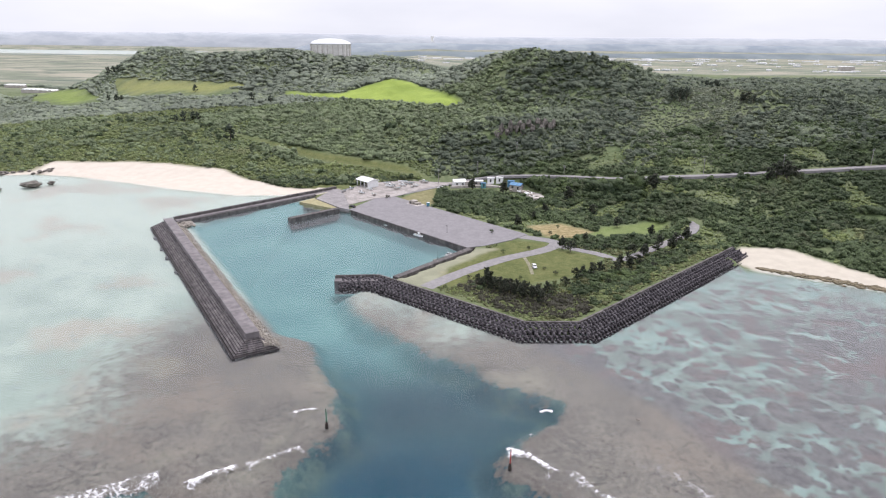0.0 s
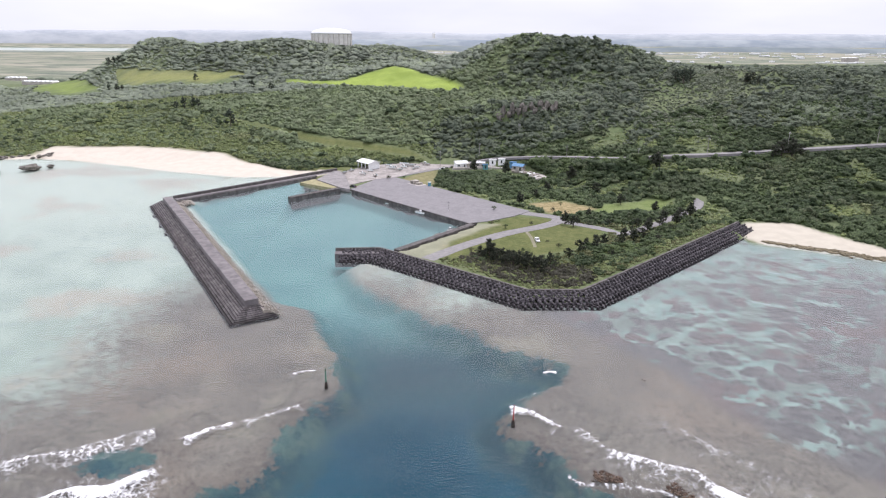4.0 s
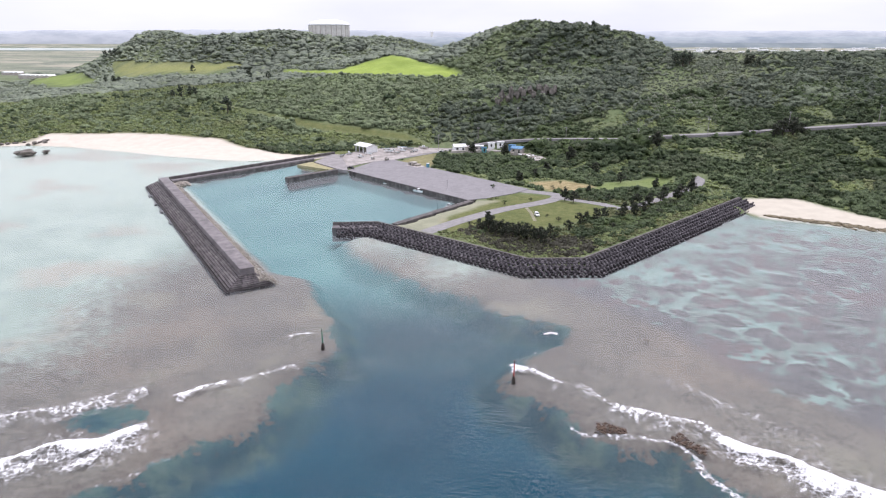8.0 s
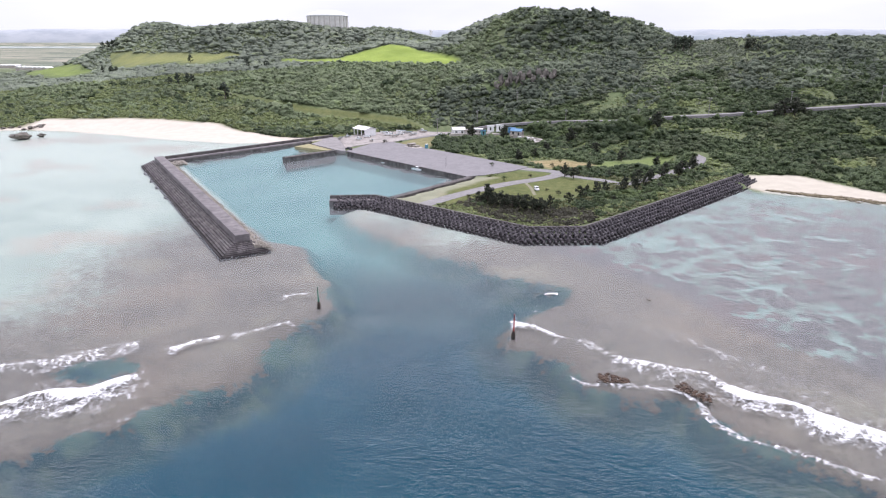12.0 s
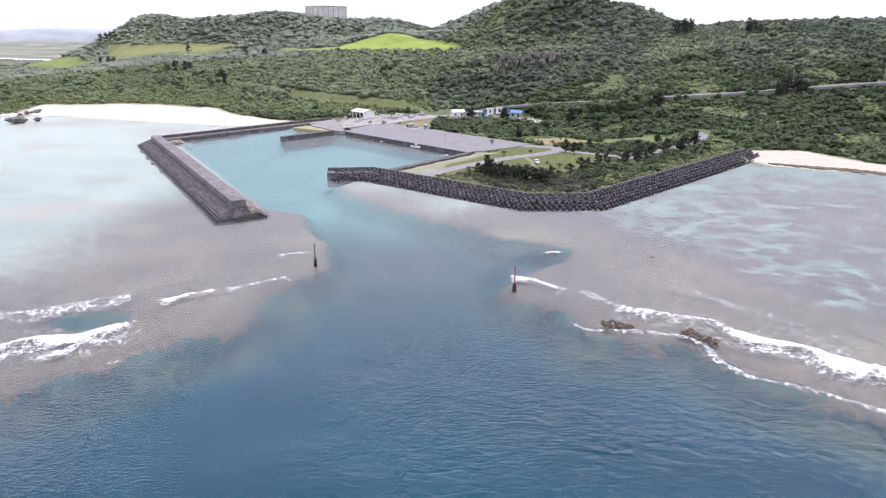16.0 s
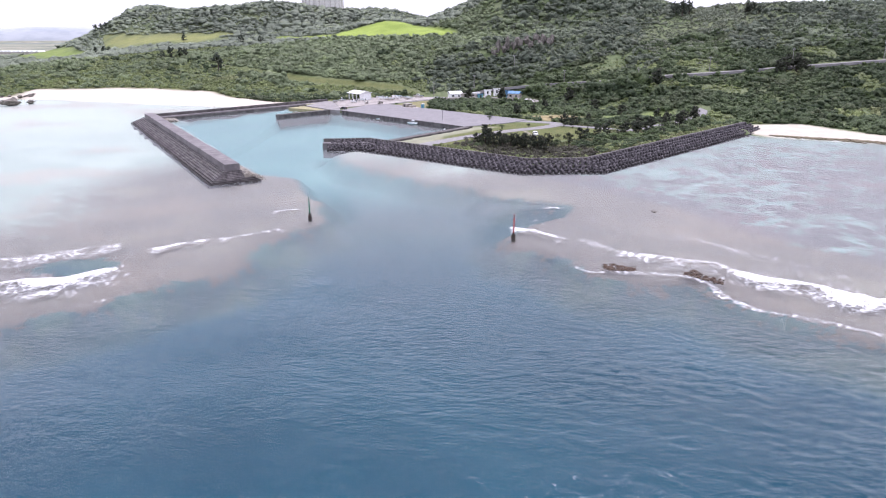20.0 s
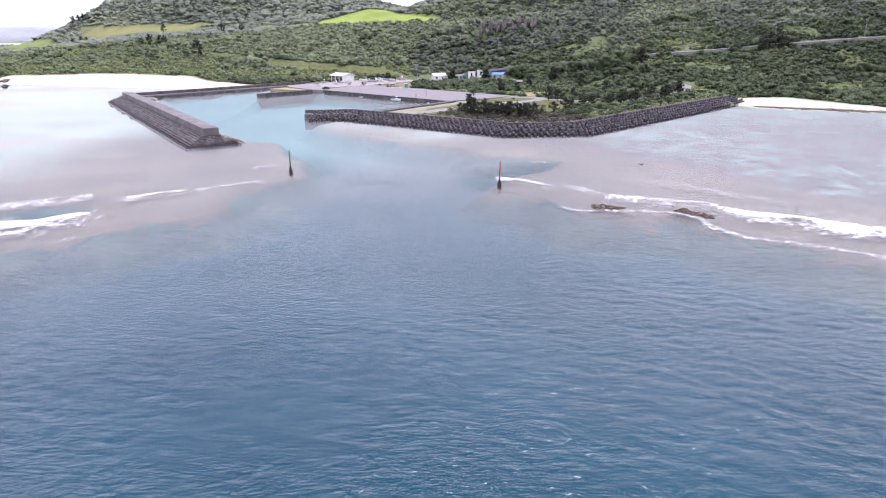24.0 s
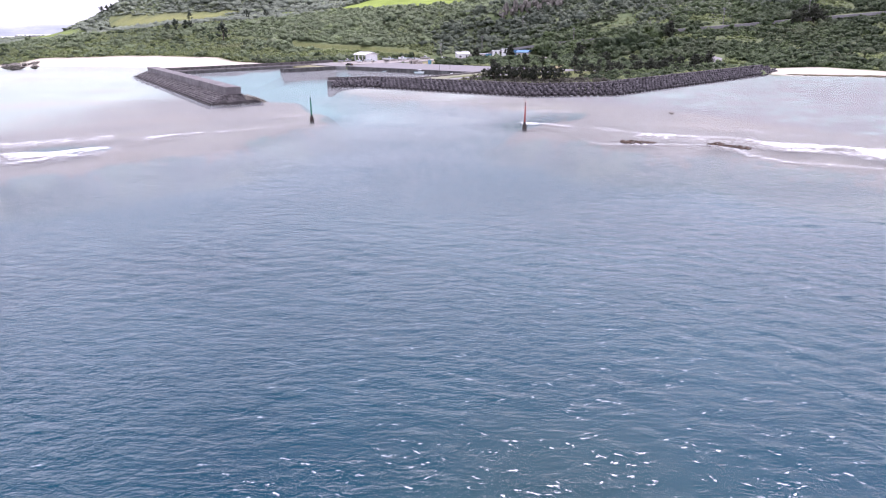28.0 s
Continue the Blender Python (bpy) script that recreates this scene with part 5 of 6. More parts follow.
# ---- channel beacons ----
def beacon(m, paint, label):
    b = thing("channel_beacon", m, label, "beacon", "channel beacons")
    bm = rod((0, 0, -0.7), (0, 0, 0.8), 0.5, 0.42, 10)
    part("footing", bm, RUST, b, "black stained concrete footing")
    part("collar", rod((0, 0, 0.8), (0, 0, 1.35), 0.34, 0.22, 10), RUST, b)
    part("mast", rod((0, 0, 1.3), (0, 0, 4.7), 0.17, 0.12, 10), paint, b)
    part("lantern", rod((0, 0, 4.7), (0, 0, 5.15), 0.13, 0.1, 8), DARK, b)
    part("topmark", rod((0, 0, 5.15), (0, 0, 5.45), 0.17, 0.02, 8), paint, b)
    for i in range(5):
        part("rung", rod((0.2, -0.16, 1.8 + i * 0.5), (0.2, 0.16, 1.8 + i * 0.5), 0.02, 0.02, 5), STEEL, b)
    return b


beacon(pose(-30.2, 153.4, 0, 2, 0, 0), GREEN, "slim green channel beacon on a black footing in the sea")
beacon(pose(17.3, 136.0, 0, 0, 1, 0), RED, "slim red channel beacon on a dark footing on the reef edge")

# ---- boats ----
def boat(length, hull_mat, label, m, cabin=True, trailer=False):
    b = thing("boat", m, label, "boat", "small boats")
    bm = bmesh.new()
    rings = []
    beam, hgt = length * 0.16, length * 0.13
    for i in range(9):
        t = i / 8
        w = beam * (1 - max(0, (t - 0.45) / 0.55) ** 2.2) + 0.02
        sheer = hgt * (1 + 0.45 * t * t)
        y = -length / 2 + length * t
        rings.append([bm.verts.new((x * w, y, z)) for x, z in ((-1, sheer), (-0.9, hgt * 0.35), (-0.35, -0.12 * hgt + 0.5 * hgt * t ** 3), (0.35, -0.12 * hgt + 0.5 * hgt * t ** 3), (0.9, hgt * 0.35), (1, sheer))])
    for a, c in zip(rings, rings[1:]):
        for j in range(5):
            bm.faces.new((a[j], a[j + 1], c[j + 1], c[j]))
    bm.faces.new(rings[0]), bm.faces.new(rings[-1][::-1])
    bmesh.ops.recalc_face_normals(bm, faces=bm.faces)
    hull = part("hull", bm, hull_mat, b, smooth=False)
    bm = bmesh.new()
    row = []
    for i in range(9):
        t = i / 8
        w = (beam * (1 - max(0, (t - 0.45) / 0.55) ** 2.2) + 0.02) * 0.93
        row.append([bm.verts.new((s * w, -length / 2 + length * t, hgt * (0.72 + 0.55 * t * t))) for s in (-1, 1)])
    for a, c in zip(row, row[1:]):
        bm.faces.new((a[0], a[1], c[1], c[0]))
    part("deck", bm, PALE, b)
    part("gunwale", rod((-beam * 0.96, -length / 2, hgt), (-beam * 0.96, length * 0.1, hgt * 1.15), 0.05, 0.05, 6), TEAL, b)
    part("gunwale", rod((beam * 0.96, -length / 2, hgt), (beam * 0.96, length * 0.1, hgt * 1.15), 0.05, 0.05, 6), TEAL, b)
    if cabin:
        c = part("cabin", box((-beam * 0.55, -length * 0.12, hgt * 0.7), (beam * 0.55, length * 0.12, hgt * 0.7 + 1.35), 0.12), WHITE, b)
        part("window", box((-beam * 0.5, length * 0.115, hgt * 0.7 + 0.7), (beam * 0.5, length * 0.125, hgt * 0.7 + 1.15)), GLASS, c)
        part("window", box((-beam * 0.56, -length * 0.1, hgt * 0.7 + 0.7), (-beam * 0.54, length * 0.1, hgt * 0.7 + 1.15)), GLASS, c)
        part("window", box((beam * 0.54, -length * 0.1, hgt * 0.7 + 0.7), (beam * 0.56, length * 0.1, hgt * 0.7 + 1.15)), GLASS, c)
    else:
        for t in (-0.2, 0.08):
            part("thwart", box((-beam * 0.9, length * t - 0.14, hgt * 0.82), (beam * 0.9, length * t + 0.14, hgt * 0.9), 0.02), TIMBER, b)
    o = part("outboard", box((-0.18, -length / 2 - 0.45, hgt * 0.8), (0.18, -length / 2 - 0.02, hgt * 0.8 + 0.55), 0.08), DARK, b)
    part("leg", rod((0, -length / 2 - 0.25, hgt * 0.8), (0, -length / 2 - 0.25, -0.3), 0.07, 0.05, 6), DARK, o)
    if trailer:
        for s in (-1, 1):
            part("cradle_leg", box((s * beam * 0.6 - 0.07, -length * 0.25, -0.55), (s * beam * 0.6 + 0.07, -length * 0.2, 0.2)), TIMBER, b)
            part("cradle_leg", box((s * beam * 0.6 - 0.07, length * 0.2, -0.55), (s * beam * 0.6 + 0.07, length * 0.25, 0.2)), TIMBER, b)
    return b


boat(6.6, WHITE, "white cabin fishing boat moored along the quay", pose(-11.6, 329.6, 0.05, 0, 0, 222))
boat(5.2, WHITE, "white cabin boat moored at the side quay", pose(3.6, 298.2, 0.05, 0, 0, 140))
boat(3.6, PALE, "small pale open skiff moored at the side quay", pose(-2.6, 291.5, 0.05, 0, 0, 140), False)
boat(2.6, WHITE, "tiny white dinghy beside the quay", pose(-30.5, 349.5, 0.05, 0, 0, 222), False)
yard = [(-52, 418, 5.2, 50, 1), (-43.5, 413.5, 5.6, 20, 0), (-48, 428, 5.0, 70, 0), (-60.5, 428, 5.0, 140, 1), (-35, 437.5, 6.4, 80, 1), (-30, 431, 5.6, 110, 0), (-26.8, 441.5, 6.0, 60, 1), (-22, 447.5, 5.6, 95, 0),
        (-18, 442, 5.4, 40, 0), (-12.5, 452, 6.8, 75, 1), (-38, 447.5, 5.2, 100, 0), (-64, 421.5, 5.5, 160, 0), (-27, 452, 6.6, 85, 0), (-20, 437, 4.8, 30, 0), (-33, 443.5, 5.4, 15, 0)]
for i, (x, y, ln, a, c) in enumerate(yard):
    boat(ln, (WHITE, PALE, WHITE, STEEL)[i % 4], ("white boat laid up on chocks in the yard", "pale open boat laid up on the concrete yard")[1 - c], pose(x, y, 2.6, 0, 0, a), bool(c), True)

# ---- vehicles ----
def car(m, paint, label, ln=3.4, w=1.48, h=1.62, van=True):
    c = thing("car", m, label, "car", "vehicles")
    prof = [(-ln / 2, 0.3), (-ln / 2, 0.85), (-ln / 2 + 0.12, h - 0.15), (-ln / 2 + 0.3, h), (ln * 0.12, h), (ln * 0.27, 0.98), (ln / 2 - 0.1, 0.82), (ln / 2, 0.6), (ln / 2, 0.3)]
    if not van:
        prof = [(-ln / 2, 0.3), (-ln / 2, 0.85), (-ln * 0.32, 0.95), (-ln * 0.2, h), (ln * 0.1, h), (ln * 0.24, 0.95), (ln / 2 - 0.1, 0.82), (ln / 2, 0.6), (ln / 2, 0.3)]
    bm = prism(prof, w)
    bmesh.ops.bevel(bm, geom=list(bm.edges), offset=0.06, segments=2, affect="EDGES")
    body = part("body", bm, paint, c, at=pose(w / 2, 0, 0, 0, 0, 90))
    for s in (-1, 1):
        part("side_window", box((s * w / 2 - 0.012, -ln * 0.34, 1.0), (s * w / 2 + 0.012, ln * 0.1, h - 0.2), 0.0), GLASS, c)
        for y in (-ln * 0.31, ln * 0.31):
            wh = part("wheel", rod((s * (w / 2 - 0.2), y, 0.28), (s * (w / 2 + 0.01), y, 0.28), 0.29, 0.29, 14), DARK, c)
            part("rim", rod((s * (w / 2 - 0.02), y, 0.28), (s * (w / 2 + 0.02), y, 0.28), 0.17, 0.17, 10), STEEL, wh)
        part("headlight", box((s * w * 0.34 - 0.15, ln / 2 - 0.05, 0.58), (s * w * 0.34 + 0.15, ln / 2 + 0.02, 0.75), 0.02), STEEL, c)
        part("tail_light", box((s * w * 0.42 - 0.08, -ln / 2 - 0.02, 0.75), (s * w * 0.42 + 0.08, -ln / 2 + 0.02, 1.1), 0.02), RED, c)
    part("windscreen", box((-w * 0.43, -0.01, -0.33), (w * 0.43, 0.01, 0.33)), GLASS, c, at=pose(0, ln * (0.2 if van else 0.175), (h + 0.98) / 2, 38 if van else 42, 0, 0))
    part("rear_window", box((-w * 0.42, -ln / 2 + 0.02, 1.0), (w * 0.42, -ln / 2 + 0.09, h - 0.3)), GLASS, c)
    return c


car(pose(41.9, 277.2, float(terrain(41.9, 277.2)) + 0.05, 0, 0, 190), WHITE, "white compact van parked on the lawn")
car(pose(-53.2, 381.5, 1.98, 0, 0, 60), DARK, "dark saloon car parked at the quay edge", 4.2, 1.68, 1.4, False)
car(pose(-0.6, 434.2, 2.1, 0, 0, 60), WHITE, "white box van parked by the village lane", 4.6, 1.7, 2.0)
car(pose(14.5, 449.0, float(terrain(14.5, 449)) + 0.3, 0, 0, 75), WHITE, "white van parked by the village houses", 3.8, 1.6, 1.8)

# ---- open shed in the boat yard ----
shed = thing("open_shed", pose(-50.5, 441.5, 2.04, 0, 0, -48), "white open-sided shed with a low gabled roof", "shed")
for x in (-6.2, -2.1, 2.1, 6.2):
    for y in (-4.2, 4.2):
        part("post", box((x - 0.22, y - 0.22, 0), (x + 0.22, y + 0.22, 4.1), 0.03), WHITE, shed)
part("roof", prism([(-5.2, 4.0), (0, 5.4), (5.2, 4.0), (5.2, 4.25), (0, 5.7), (-5.2, 4.25)], 14.2), WHITE, shed, at=pose(7.1, 0, 0, 0, 0, 90))
part("rear_wall", box((-6.2, 4.0, 0), (6.2, 4.2, 3.2), 0.02), PALE, shed)
part("end_wall", box((5.95, -4.2, 0), (6.2, 4.2, 4.0), 0.02), WHITE, shed)
part("beam", box((-6.4, -4.35, 3.75), (6.4, -4.05, 4.1), 0.02), WHITE, shed)
part("gable", prism([(-4.2, 4.0), (0, 5.3), (4.2, 4.0)], 0.2), WHITE, shed, at=pose(6.2, 0, 0, 0, 0, 90))

# ---- hut ruins beside the apron ----
hut = thing("concrete_hut", pose(-15.5, 391.5, 1.9, 0, 0, -46), "low pale concrete hut with broken walls", "hut")
part("wall", box((-4.5, -2.0, 0), (-0.5, 2.0, 1.9), 0.08), RUBBLE, hut)
part("wall", box((-0.4, -1.4, 0), (3.0, 1.8, 1.3), 0.08), RUBBLE, hut)
part("roof_slab", box((-3.4, -1.6, 1.9), (0.2, 1.6, 2.15), 0.05), PALE, hut)
part("floor_slab", box((-5.4, -3.2, -0.2), (5.0, 3.0, 0.12), 0.03), PALE, hut)
part("doorway", box((-3.0, -2.05, 0), (-2.1, -1.98, 1.6)), DARK, hut)
cabin = thing("portable_cabin", pose(-8.0, 386.5, 1.9, 0, 0, -46), "small blue-green portable toilet cabin", "cabin")
part("body", box((-0.7, -0.7, 0.1), (0.7, 0.7, 2.3), 0.06), TEAL, cabin)
part("door", box((-0.45, -0.74, 0.2), (0.45, -0.7, 2.0), 0.02), BLUE, cabin)
part("roof", box((-0.78, -0.78, 2.3), (0.78, 0.78, 2.5), 0.08), WHITE, cabin)

# ---- village by the hill foot ----
def house(w, d, h, m, wall, label, roof=PALE, gable=False):
    t = thing("house", m, label, "house", "village houses")
    part("wall", box((-w / 2, -d / 2, -2.5), (w / 2, d / 2, h), 0.04), wall, t)
    if gable:
        part("roof", prism([(-d / 2 - 0.5, h), (0, h + 1.3), (d / 2 + 0.5, h), (d / 2 + 0.5, h + 0.15), (0, h + 1.5), (-d / 2 - 0.5, h + 0.15)], w + 0.8), roof, t, at=pose(w / 2 + 0.4, 0, 0, 0, 0, 90))
    else:
        part("roof", box((-w / 2 - 0.3, -d / 2 - 0.3, h), (w / 2 + 0.3, d / 2 + 0.3, h + 0.3), 0.05), roof, t)
        part("parapet", box((-w / 2 - 0.3, -d / 2 - 0.3, h + 0.3), (w / 2 + 0.3, -d / 2 - 0.1, h + 0.6)), roof, t)
    n = max(1, int(w / 3))
    for i in range(n):
        x = -w / 2 + w * (i + 0.5) / n
        if i == n // 2:
            part("door", box((x - 0.5, -d / 2 - 0.05, 0), (x + 0.5, -d / 2 + 0.02, 2.0)), DARK, t)
        else:
            wd = part("window", box((x - 0.7, -d / 2 - 0.04, 0.9), (x + 0.7, -d / 2 + 0.02, 2.0)), GLASS, t)
            part("sill", box((x - 0.8, -d / 2 - 0.14, 0.82), (x + 0.8, -d / 2 + 0.0, 0.9)), PALE, wd)
    return t


def at_ground(x, y, a, lift=0.9):
    return pose(x, y, float(terrain(x, y)) + lift, 0, 0, a)


house(8, 6, 2.8, at_ground(12, 444, 12), WHITE, "low white village house with a shallow roof", WHITE, True)
house(5, 4, 2.4, at_ground(18.5, 443, 5), PALE, "small pale village hut", PALE)
house(6, 5, 2.6, at_ground(25.5, 446, -5), PALE, "pale flat-roofed village house", WHITE)
house(4.5, 3, 2.5, at_ground(34, 447, -8), WHITE, "white container hut with a flat roof", WHITE)
house(4.5, 3, 2.5, at_ground(40, 445, -12), WHITE, "white container hut with a flat roof", WHITE)
house(3, 2.6, 2.3, at_ground(28.5, 440, 10), TEAL, "small blue-green village tool shed", BLUE)
house(7.5, 5, 2.7, at_ground(50, 430, -28), PALE, "village shed under a blue sheet roof", BLUE, True)
house(4.0, 3.5, 2.3, at_ground(47, 437, -20), BLUE, "small blue-walled village shed", BLUE)
slab("village_yard", [(6, 437), (30, 441), (47, 436), (53, 424), (58, 404), (66, 408), (64, 420), (56, 438), (40, 450), (12, 452)], 3.1, PALE, "pale bare yard between village sheds", "pavement", thick=6)
junk_rng = np.random.default_rng(5)
for i in range(26):
    x = 50 + junk_rng.uniform(-4, 14)
    y = 424 - (x - 50) * 1.1 + junk_rng.uniform(-5, 7)
    z = max(float(terrain(x, y)), 3.1)
    me = part("slab_piece", box((-1.1, -0.6, -0.3), (1.1, 0.6, 0.5), 0.06), (PALE, WHITE, RUBBLE)[i % 3], None)
    me.name = "concrete_block"
    me.matrix_world = pose(x, y, z + 0.2, junk_rng.uniform(-8, 8), junk_rng.uniform(-8, 8), junk_rng.uniform(0, 180)) @ Matrix.Diagonal((junk_rng.uniform(0.5, 1.3), junk_rng.uniform(0.6, 1.4), junk_rng.uniform(0.6, 1.5), 1))
    tagged(me, "pale discarded concrete block in a storage yard", "concrete block", "yard debris")

# ---- poles ----
def pole(m, h=10.5, arms=2):
    p = thing("utility_pole", m, "grey concrete utility pole with crossarms", "utility pole", "poles along the road")
    part("shaft", rod((0, 0, -1), (0, 0, h), 0.19, 0.12, 10), TIMBER, p)
    for i in range(arms):
        a = part("crossarm", box((-0.9, -0.06, h - 0.5 - i * 0.8), (0.9, 0.06, h - 0.38 - i * 0.8), 0.01), STEEL, p)
        for x in (-0.75, 0, 0.75):
            part("insulator", rod((x, 0, h - 0.38 - i * 0.8), (x, 0, h - 0.15 - i * 0.8), 0.05, 0.04, 6), WHITE, a)
    return p


first = pole(at_ground(-2, 451, 30, 0), 10.5)
for x, y, a in ((25.5, 460, 10), (53.5, 468, -20), (80, 424, -30), (118, 396, -20), (160, 397, 0), (208, 397, 0), (262, 398, 3), (320, 400, 3)):
    copy_thing(first, at_ground(x, y, a, 0))


def lamp_post(m):
    p = thing("street_lamp", m, "slim dark lamp post on the harbour apron", "street lamp", "lamp posts")
    part("base_plate", rod((0, 0, 0), (0, 0, 0.1), 0.2, 0.2, 8), STEEL, p)
    part("post", rod((0, 0, 0), (0, 0, 4.6), 0.07, 0.05, 8), DARK, p)
    part("lamp_head", box((-0.12, -0.1, 4.55), (0.12, 0.6, 4.7), 0.03), DARK, p)
    return p


lamp_post(pose(3.1, 328.4, 1.98, 0, 0, 130))
lamp_post(pose(-1.6, 285.2, 1.95, 0, 0, 220))

# ---- rocks in the sea and cliff ----
def boulder(x, y, z, s, seed, label, flat=0.8):
    b = rough_stone(1.0, seed, flat, 3)
    for v in b.verts:
        v.co *= 1 + 0.18 * noise.noise(v.co * 3.1 + Vector((seed, 0, 0)))
        if v.co.z < -0.1:
            v.co.x *= 0.8
            v.co.y *= 0.8
    me = bpy.data.meshes.new("rock")
    b.to_mesh(me), b.free()
    me.materials.append(ROCK)
    ob = new("rock", me)
    ob.matrix_world = pose(x, y, z, 0, 0, seed * 40) @ Matrix.Diagonal((s[0], s[1], s[2], 1))
    return tagged(ob, label, "rock", "shore rocks")


islet = "undercut grey limestone islet with scrub on top"
boulder(-277, 437, 1.6, (6.0, 5, 2.6), 1, islet)
boulder(-268.5, 444.5, 1.0, (2.6, 2.2, 1.6), 2, "small undercut limestone rock beside an islet")
boulder(-292, 424.5, 0.8, (3.0, 2.4, 1.4), 3, islet)
boulder(54.8, 157.6, 0.1, (0.6, 0.5, 0.35), 4, "small dark coral rock breaking the surface")
for i in range(16):
    x = -335 + i * 3.2 + 3 * math.sin(i * 7)
    y = 471 + 1.2 * (i % 5) + i * 0.7
    boulder(x, y, float(terrain(x, y)) + 0.4, (1.3 + 0.5 * (i % 3), 1.1 + 0.4 * (i % 2), 0.8 + 0.2 * (i % 4)), 10 + i, "grey limestone boulder at the wooded shore")
for i in range(20):
    x = 42 + i * 2.3
    y = 495.5 + 2.2 * math.sin(i * 2.1)
    if i % 7 in (2, 5):
        continue
    boulder(x, y, float(terrain(x, y)) + 2.0, (2.2, 2.0, 4.2 + 1.5 * math.sin(i * 1.7)), 40 + i, "dark weathered limestone outcrop in the cliff", 1.0)

# ---- surf ----
def foam_material():
    k = Nodes("foam")
    f = k.attr("foam")
    off = k.mix(1.0, k.geo.outputs["Position"], k.mix(1.0, k.noise(0.7, 5, 0.65, out=1), (2.6, 2.6, 0.0), "MULTIPLY"), "ADD")
    lace = k.n.new("ShaderNodeTexVoronoi")
    lace.feature, lace.voronoi_dimensions = "DISTANCE_TO_EDGE", "2D"
    lace.inputs["Scale"].default_value = 0.7
    k.l.new(off, lace.inputs["Vector"])
    net = k.band(lace.outputs["Distance"], 0.0, 0.3, 1.0, 0.0)
    flow = k.n.new("ShaderNodeCombineXYZ")  # streaks drawn out along the way the water runs back
    k.put(flow.inputs[0], k.math("MULTIPLY", f[1], 200.0)), k.put(flow.inputs[1], k.math("MULTIPLY", f[2], 12.0))
    streak = k.noise(0.85, 5, 0.65, flow.outputs[0])
    fine = k.noise(2.4, 7, 0.8)
    dens = k.math("ADD", k.math("MULTIPLY", f[0], 1.5), k.math("MULTIPLY", net, 0.26))
    dens = k.math("ADD", dens, k.math("ADD", k.math("MULTIPLY", k.math("SUBTRACT", fine, 0.5), 1.0), k.math("MULTIPLY", k.math("SUBTRACT", streak, 0.5), 1.5)))
    alpha = k.math("MULTIPLY", k.math("MULTIPLY", k.band(dens, 0.5, 1.2), 0.92), k.band(f[0], 0.02, 0.2))
    d = k.n.new("ShaderNodeBsdfDiffuse")
    d.inputs["Color"].default_value = (0.74, 0.74, 0.75, 1)
    k.l.new(k.bump(fine, 0.5, 0.3), d.inputs["Normal"])
    t = k.n.new("ShaderNodeBsdfTransparent")
    m = k.n.new("ShaderNodeMixShader")
    k.l.new(alpha, m.inputs[0])
    k.l.new(t.outputs[0], m.inputs[1])
    k.l.new(d.outputs[0], m.inputs[2])
    k.l.new(m.outputs[0], k.out.inputs[0])
    return k.m


FOAM = foam_material()


def surf(name, line, seaward, landward, crest, label, seed, strength=1.0, step=0.6, solid=3.0, head=0.95, least=0.0):
    """A broken wave that runs in over the reef: a sharp white front, lacy foam trailing to the sea, thin wash ahead of it."""
    p = smooth_line(line, step)
    t = np.gradient(p, axis=0)
    t /= np.linalg.norm(t, axis=1)[:, None]
    nrm = np.stack([-t[:, 1], t[:, 0]], 1)
    n_sea = max(8, int(seaward / 0.6))
    s = np.concatenate([np.linspace(-seaward, 0, n_sea)[:-1], np.linspace(0, landward, max(8, int(landward / 0.6)))])
    S, I = np.meshgrid(s, np.arange(len(p)))
    run = I * step
    wig = 1.8 * wob(run, I * 0 + seed, 17, 2) + 0.5 * wob(run, I * 0 + seed, 2.5, 3)
    X, Y = p[I, 0] + nrm[I, 0] * (S + wig), p[I, 1] + nrm[I, 1] * (S + wig)
    u = I / (len(p) - 1)
    ends = sstep(0, 0.16, u + 0.05 * wob(S, S * 0 + seed, 5)) * sstep(1, 0.84, u + 0.05 * wob(S, S * 0 + seed + 9, 5))
    power = np.clip(0.8 + 0.8 * wob(run, I * 0 + seed * 3.3, 15, 2), least, 1.2) * ends
    body = solid * np.clip(power + 0.9 * wob(run, I * 0 + seed + 4, 6, 3), 0.15, 2.2)
    white = sstep(0.5, 0.0, S) * sstep(-body * 1.5 - 1.0, -body * 0.3, S)
    tail = 0.52 * sstep(0.4, -0.4, S) * sstep(-seaward, -seaward * 0.25, S + 2.5 * wob(run, S * 0.4, 5, 2))
    ahead = 0.30 * sstep(-0.3, 0.3, S) * sstep(landward, landward * 0.15, S + 2.0 * wob(run + 50, S * 0.5, 6, 2))
    F = np.maximum(white * head, np.maximum(tail, ahead)) * np.clip(power * 1.4, 0, 1) * strength
    F = F * np.clip(0.85 + 0.35 * wob(X, Y, 2.2, 2), 0, 1.1)
    Z = 0.09 + crest * np.exp(-((S + 0.7) / 1.0) ** 2) * power * (1 + 0.5 * wob(X, Y, 1.2, 2))
    mid = len(p) // 2
    wave = thing(name, pose(*p[mid], 0.0), label, "wave", "breaking waves")
    for piece, part_cut, text in (("wash", slice(0, n_sea), "white front and lacy foam behind it"), ("run_up", slice(n_sea - 1, None), "thin wash ahead of the front")):
        me = sheet(piece, X[:, part_cut] - p[mid, 0], Y[:, part_cut] - p[mid, 1], Z[:, part_cut], FOAM)
        colours(me, "foam", (F[:, part_cut], (run / 200)[:, part_cut], (S / 40 + 0.5)[:, part_cut]))
        ob = tagged(new(piece, me), text)
        ob.parent = wave
    return wave


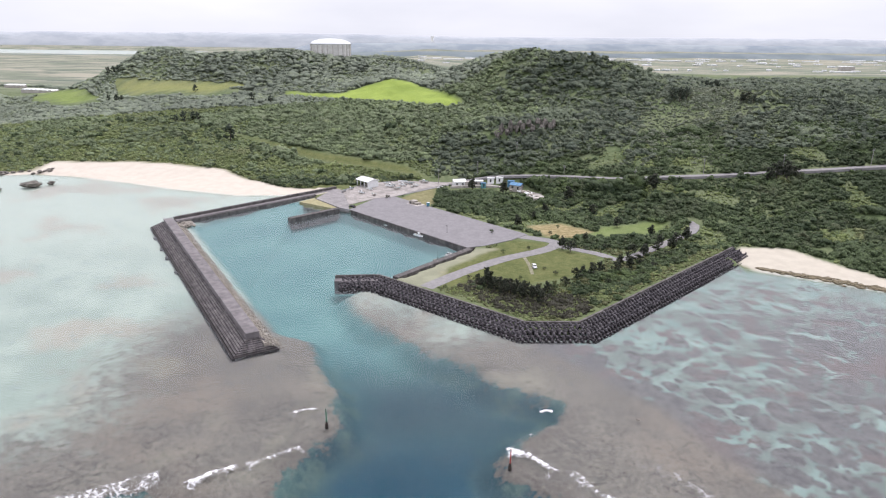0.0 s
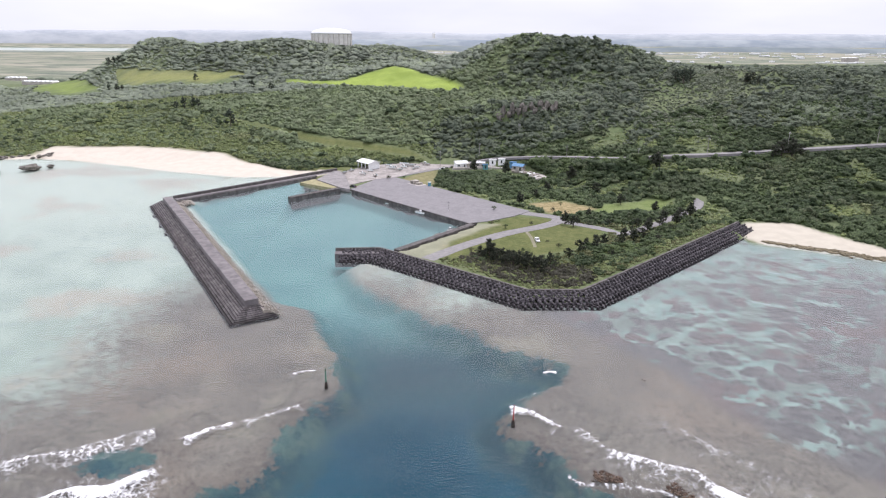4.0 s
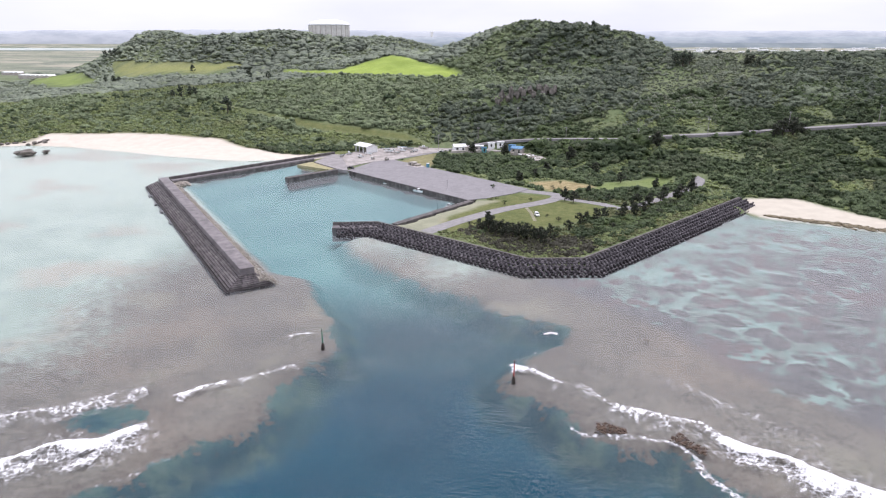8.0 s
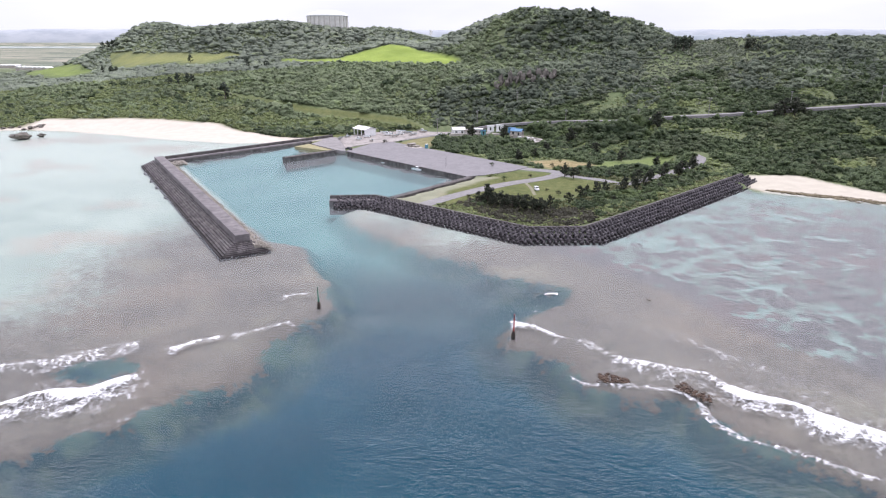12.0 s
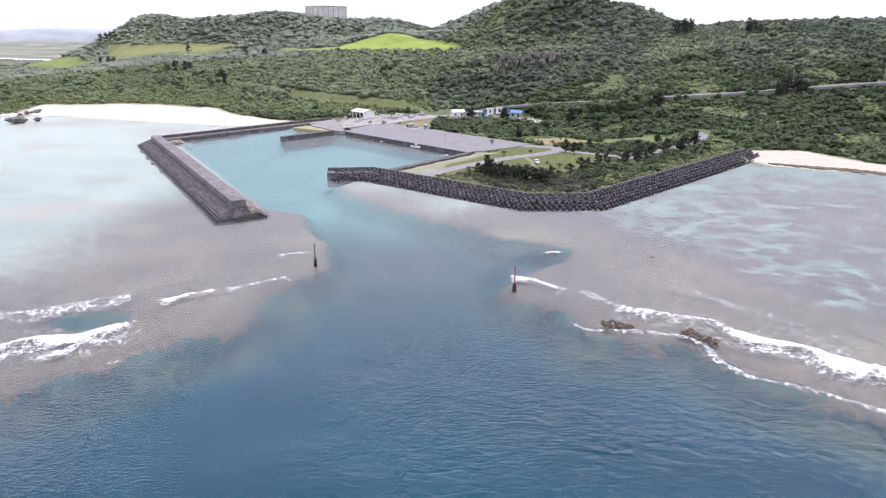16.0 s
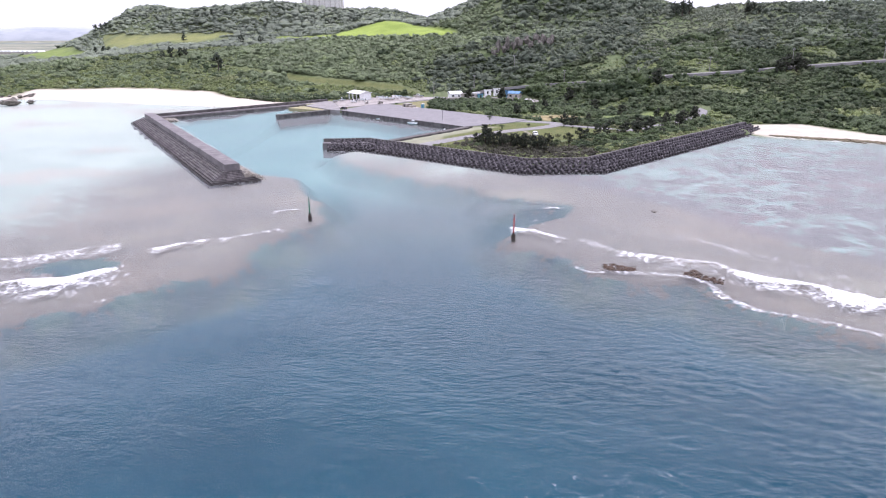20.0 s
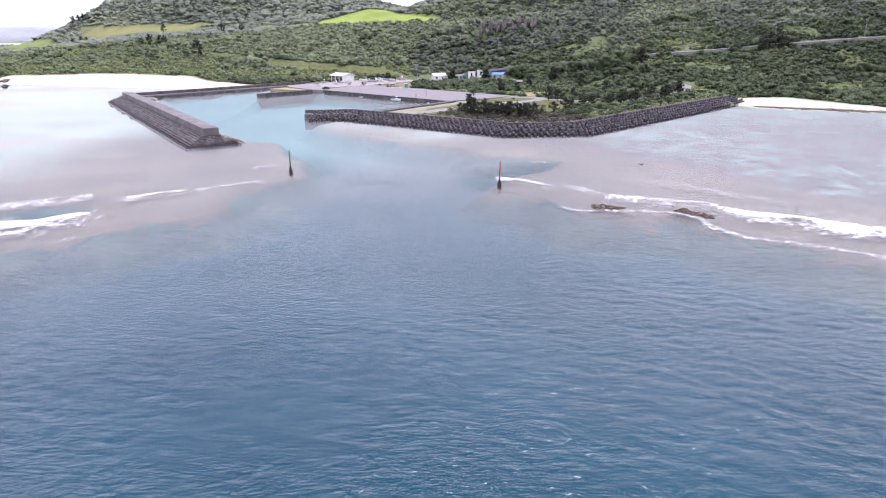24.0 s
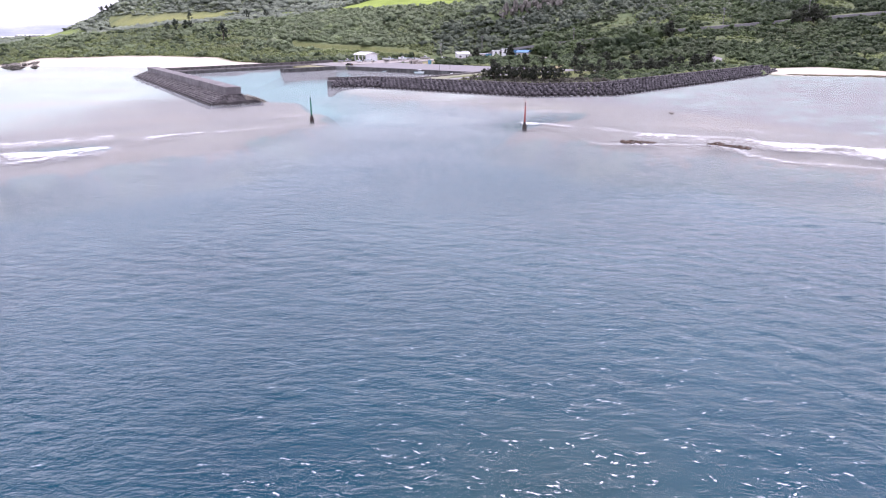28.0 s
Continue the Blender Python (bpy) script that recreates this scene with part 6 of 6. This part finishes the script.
surf("breaking_wave", [(16.5, 143), (21, 142), (27, 138), (31, 135)], 7, 6, 0.3, "short white breaking wave beside the red beacon", 2, 0.85, 0.5, 1.6, 0.8, 0.1)
surf("breaking_wave", [(29, 136.5), (33, 134), (37, 128.5), (45, 124.5), (55, 119.5), (58, 115), (65, 107.5), (72, 100.5), (82, 92), (98, 80), (125, 62)], 13, 12, 0.5, "long white breaking wave along the reef edge", 1, 1.0, 0.6, 4.6, 0.95, 0.45)
surf("reef_wash", [(25.5, 123), (28, 115.5), (35, 115), (41, 114.5), (47, 112), (50, 107), (51, 100.5), (54, 95.5), (59, 93), (65, 88), (74, 80), (90, 70)], 1.8, 2.4, 0.05, "thin broken line of white wash on the reef edge", 6, 0.8, 0.6, 0.8, 0.62)
surf("reef_wash", [(33, 146), (40, 146), (47, 142), (56, 137), (62, 128), (72, 117), (84, 108)], 10, 4, 0.05, "spent lacy foam over the reef flat", 12, 0.6, 0.6, 3.0, 0.45)
surf("breaking_wave", [(-120, 88), (-98, 98), (-82, 107), (-74, 111.5), (-67, 112.5), (-57, 121)], 16, 7, 0.42, "white breaking wave on the western reef", 3, 1.0, 0.6, 5.0, 0.95, 0.5)
surf("reef_wash", [(-96, 119), (-86, 124), (-77, 129), (-66, 135)], 12, 4, 0.08, "broken white wash over the western reef", 5, 0.85, 0.6, 1.2, 0.6, 0.5)
surf("reef_wash", [(-60, 128.5), (-55, 133), (-49, 137)], 7, 2, 0.1, "small triangular broken wave on the reef flat", 7, 0.9, 0.4, 1.0, 0.75, 0.2)
surf("reef_wash", [(-48, 136), (-42, 139.5), (-35, 145)], 5, 2, 0.08, "small broken wave on the reef flat", 9, 0.75, 0.4, 0.8, 0.7)
surf("reef_wash", [(-42, 158), (-38, 160.5), (-33.5, 161)], 3.5, 1.5, 0.1, "small white wavelet near the green beacon", 14, 0.85, 0.3, 0.8, 0.8, 0.4)
surf("reef_wash", [(-90, 88), (-74, 95), (-62, 98), (-53, 105), (-46, 110)], 1.5, 2.0, 0.04, "thin wash along the western reef edge", 15, 0.55, 0.5, 0.6, 0.6)
surf("reef_wash", [(28.3, 160.3), (30, 161.4), (31.8, 161)], 1.8, 0.9, 0.15, "small white wavelet at the channel side", 4, 0.95, 0.3, 0.5)
surf("reef_wash", [(19, 146), (24, 150), (30, 153)], 4, 2, 0.06, "broken wash beside the channel", 8, 0.6, 0.4, 0.6, 0.6)

# brown coral crust that dries along the edge
crust_rng = np.random.default_rng(9)
edge = smooth_line([(30, 117), (38, 116.5), (46, 114.5), (51, 108), (52.5, 101.5), (57, 97.5)], 0.5)
CRUST = concrete("coral_crust", (0.075, 0.05, 0.038), (0.13, 0.088, 0.064), (0.04, 0.03, 0.025), 0.6, (0.8, 0.8, 0.8))
items = []
for i in range(1100):
    q = edge[int(crust_rng.integers(len(edge)))] + crust_rng.normal(size=2) * 0.9
    if wob(q[0], q[1], 7, 2) < 0.2:
        continue
    items.append((*STONES[i % 6], spin(crust_rng.uniform(0, 6)) * np.array([1.3, 1, 0.4]) * crust_rng.uniform(0.12, 0.42), np.array([q[0], q[1], crust_rng.uniform(-0.12, 0.06)])))
tagged(new("coral_crust", bake("coral_crust", items, CRUST)), "brown coral crust drying at the reef edge", "coral", kind="stuff")

# white flecks modelled on the wind sea in place of sun glints
fleck_rng = np.random.default_rng(17)
items = []
FLECKS = [lump(i + 60, 0.35, 1, 0.5) for i in range(6)]
for i in range(640):
    y = 21 + 34 * fleck_rng.random() ** 1.7
    x = fleck_rng.normal() * 11 + 7 + 0.14 * y
    a = radians(-14) + fleck_rng.normal() * 0.35
    for j in range(int(fleck_rng.integers(1, 5))):  # short torn strings along a crest
        s = fleck_rng.uniform(0.012, 0.036)
        d = fleck_rng.normal() * 0.16
        qx, qy = x + math.cos(a) * d, y + math.sin(a) * d + fleck_rng.normal() * 0.03
        near = sea_waves(np.array([[qx, qx + 0.2], [qx, qx + 0.2]]), np.array([[qy, qy], [qy + 0.2, qy + 0.2]]))
        items.append((*FLECKS[i % 6], spin(a) * np.array([s * fleck_rng.uniform(1.5, 4), s, s * 0.5]), np.array([qx, qy, float(near[0, 0]) + 0.05])))
tagged(new("sun_glints", bake("sun_glints", items, plain("glint_white", (0.85, 0.86, 0.87), 0.6, 2.0, 0.1, 0.0))), "small white flecks in place of sun glints on the open sea", "foam", kind="stuff")

# flat beach rock and wrack along the eastern waterline
WRACK = concrete("beach_rock", (0.15, 0.125, 0.08), (0.24, 0.20, 0.135), (0.075, 0.066, 0.045), 0.6, (0.3, 0.3, 0.3))
items = []
shelf = smooth_line([(146, 284), (158, 277), (173, 267.5), (190, 257), (215, 244), (245, 229)], 0.5)
for i in range(520):
    j = int(crust_rng.integers(len(shelf)))
    q = shelf[j] + crust_rng.normal(size=2) * 1.3 * min(1.0, 0.3 + j / 60)
    items.append((*STONES[i % 6], spin(crust_rng.uniform(0, 6)) * np.array([1.5, 1.1, 0.22]) * crust_rng.uniform(0.6, 1.5), np.array([q[0], q[1], float(terrain(q[0], q[1])) + 0.05])))
tagged(new("beach_rock", bake("beach_rock", items, WRACK)), "flat brown beach rock with weed along the waterline", "rock", kind="stuff")
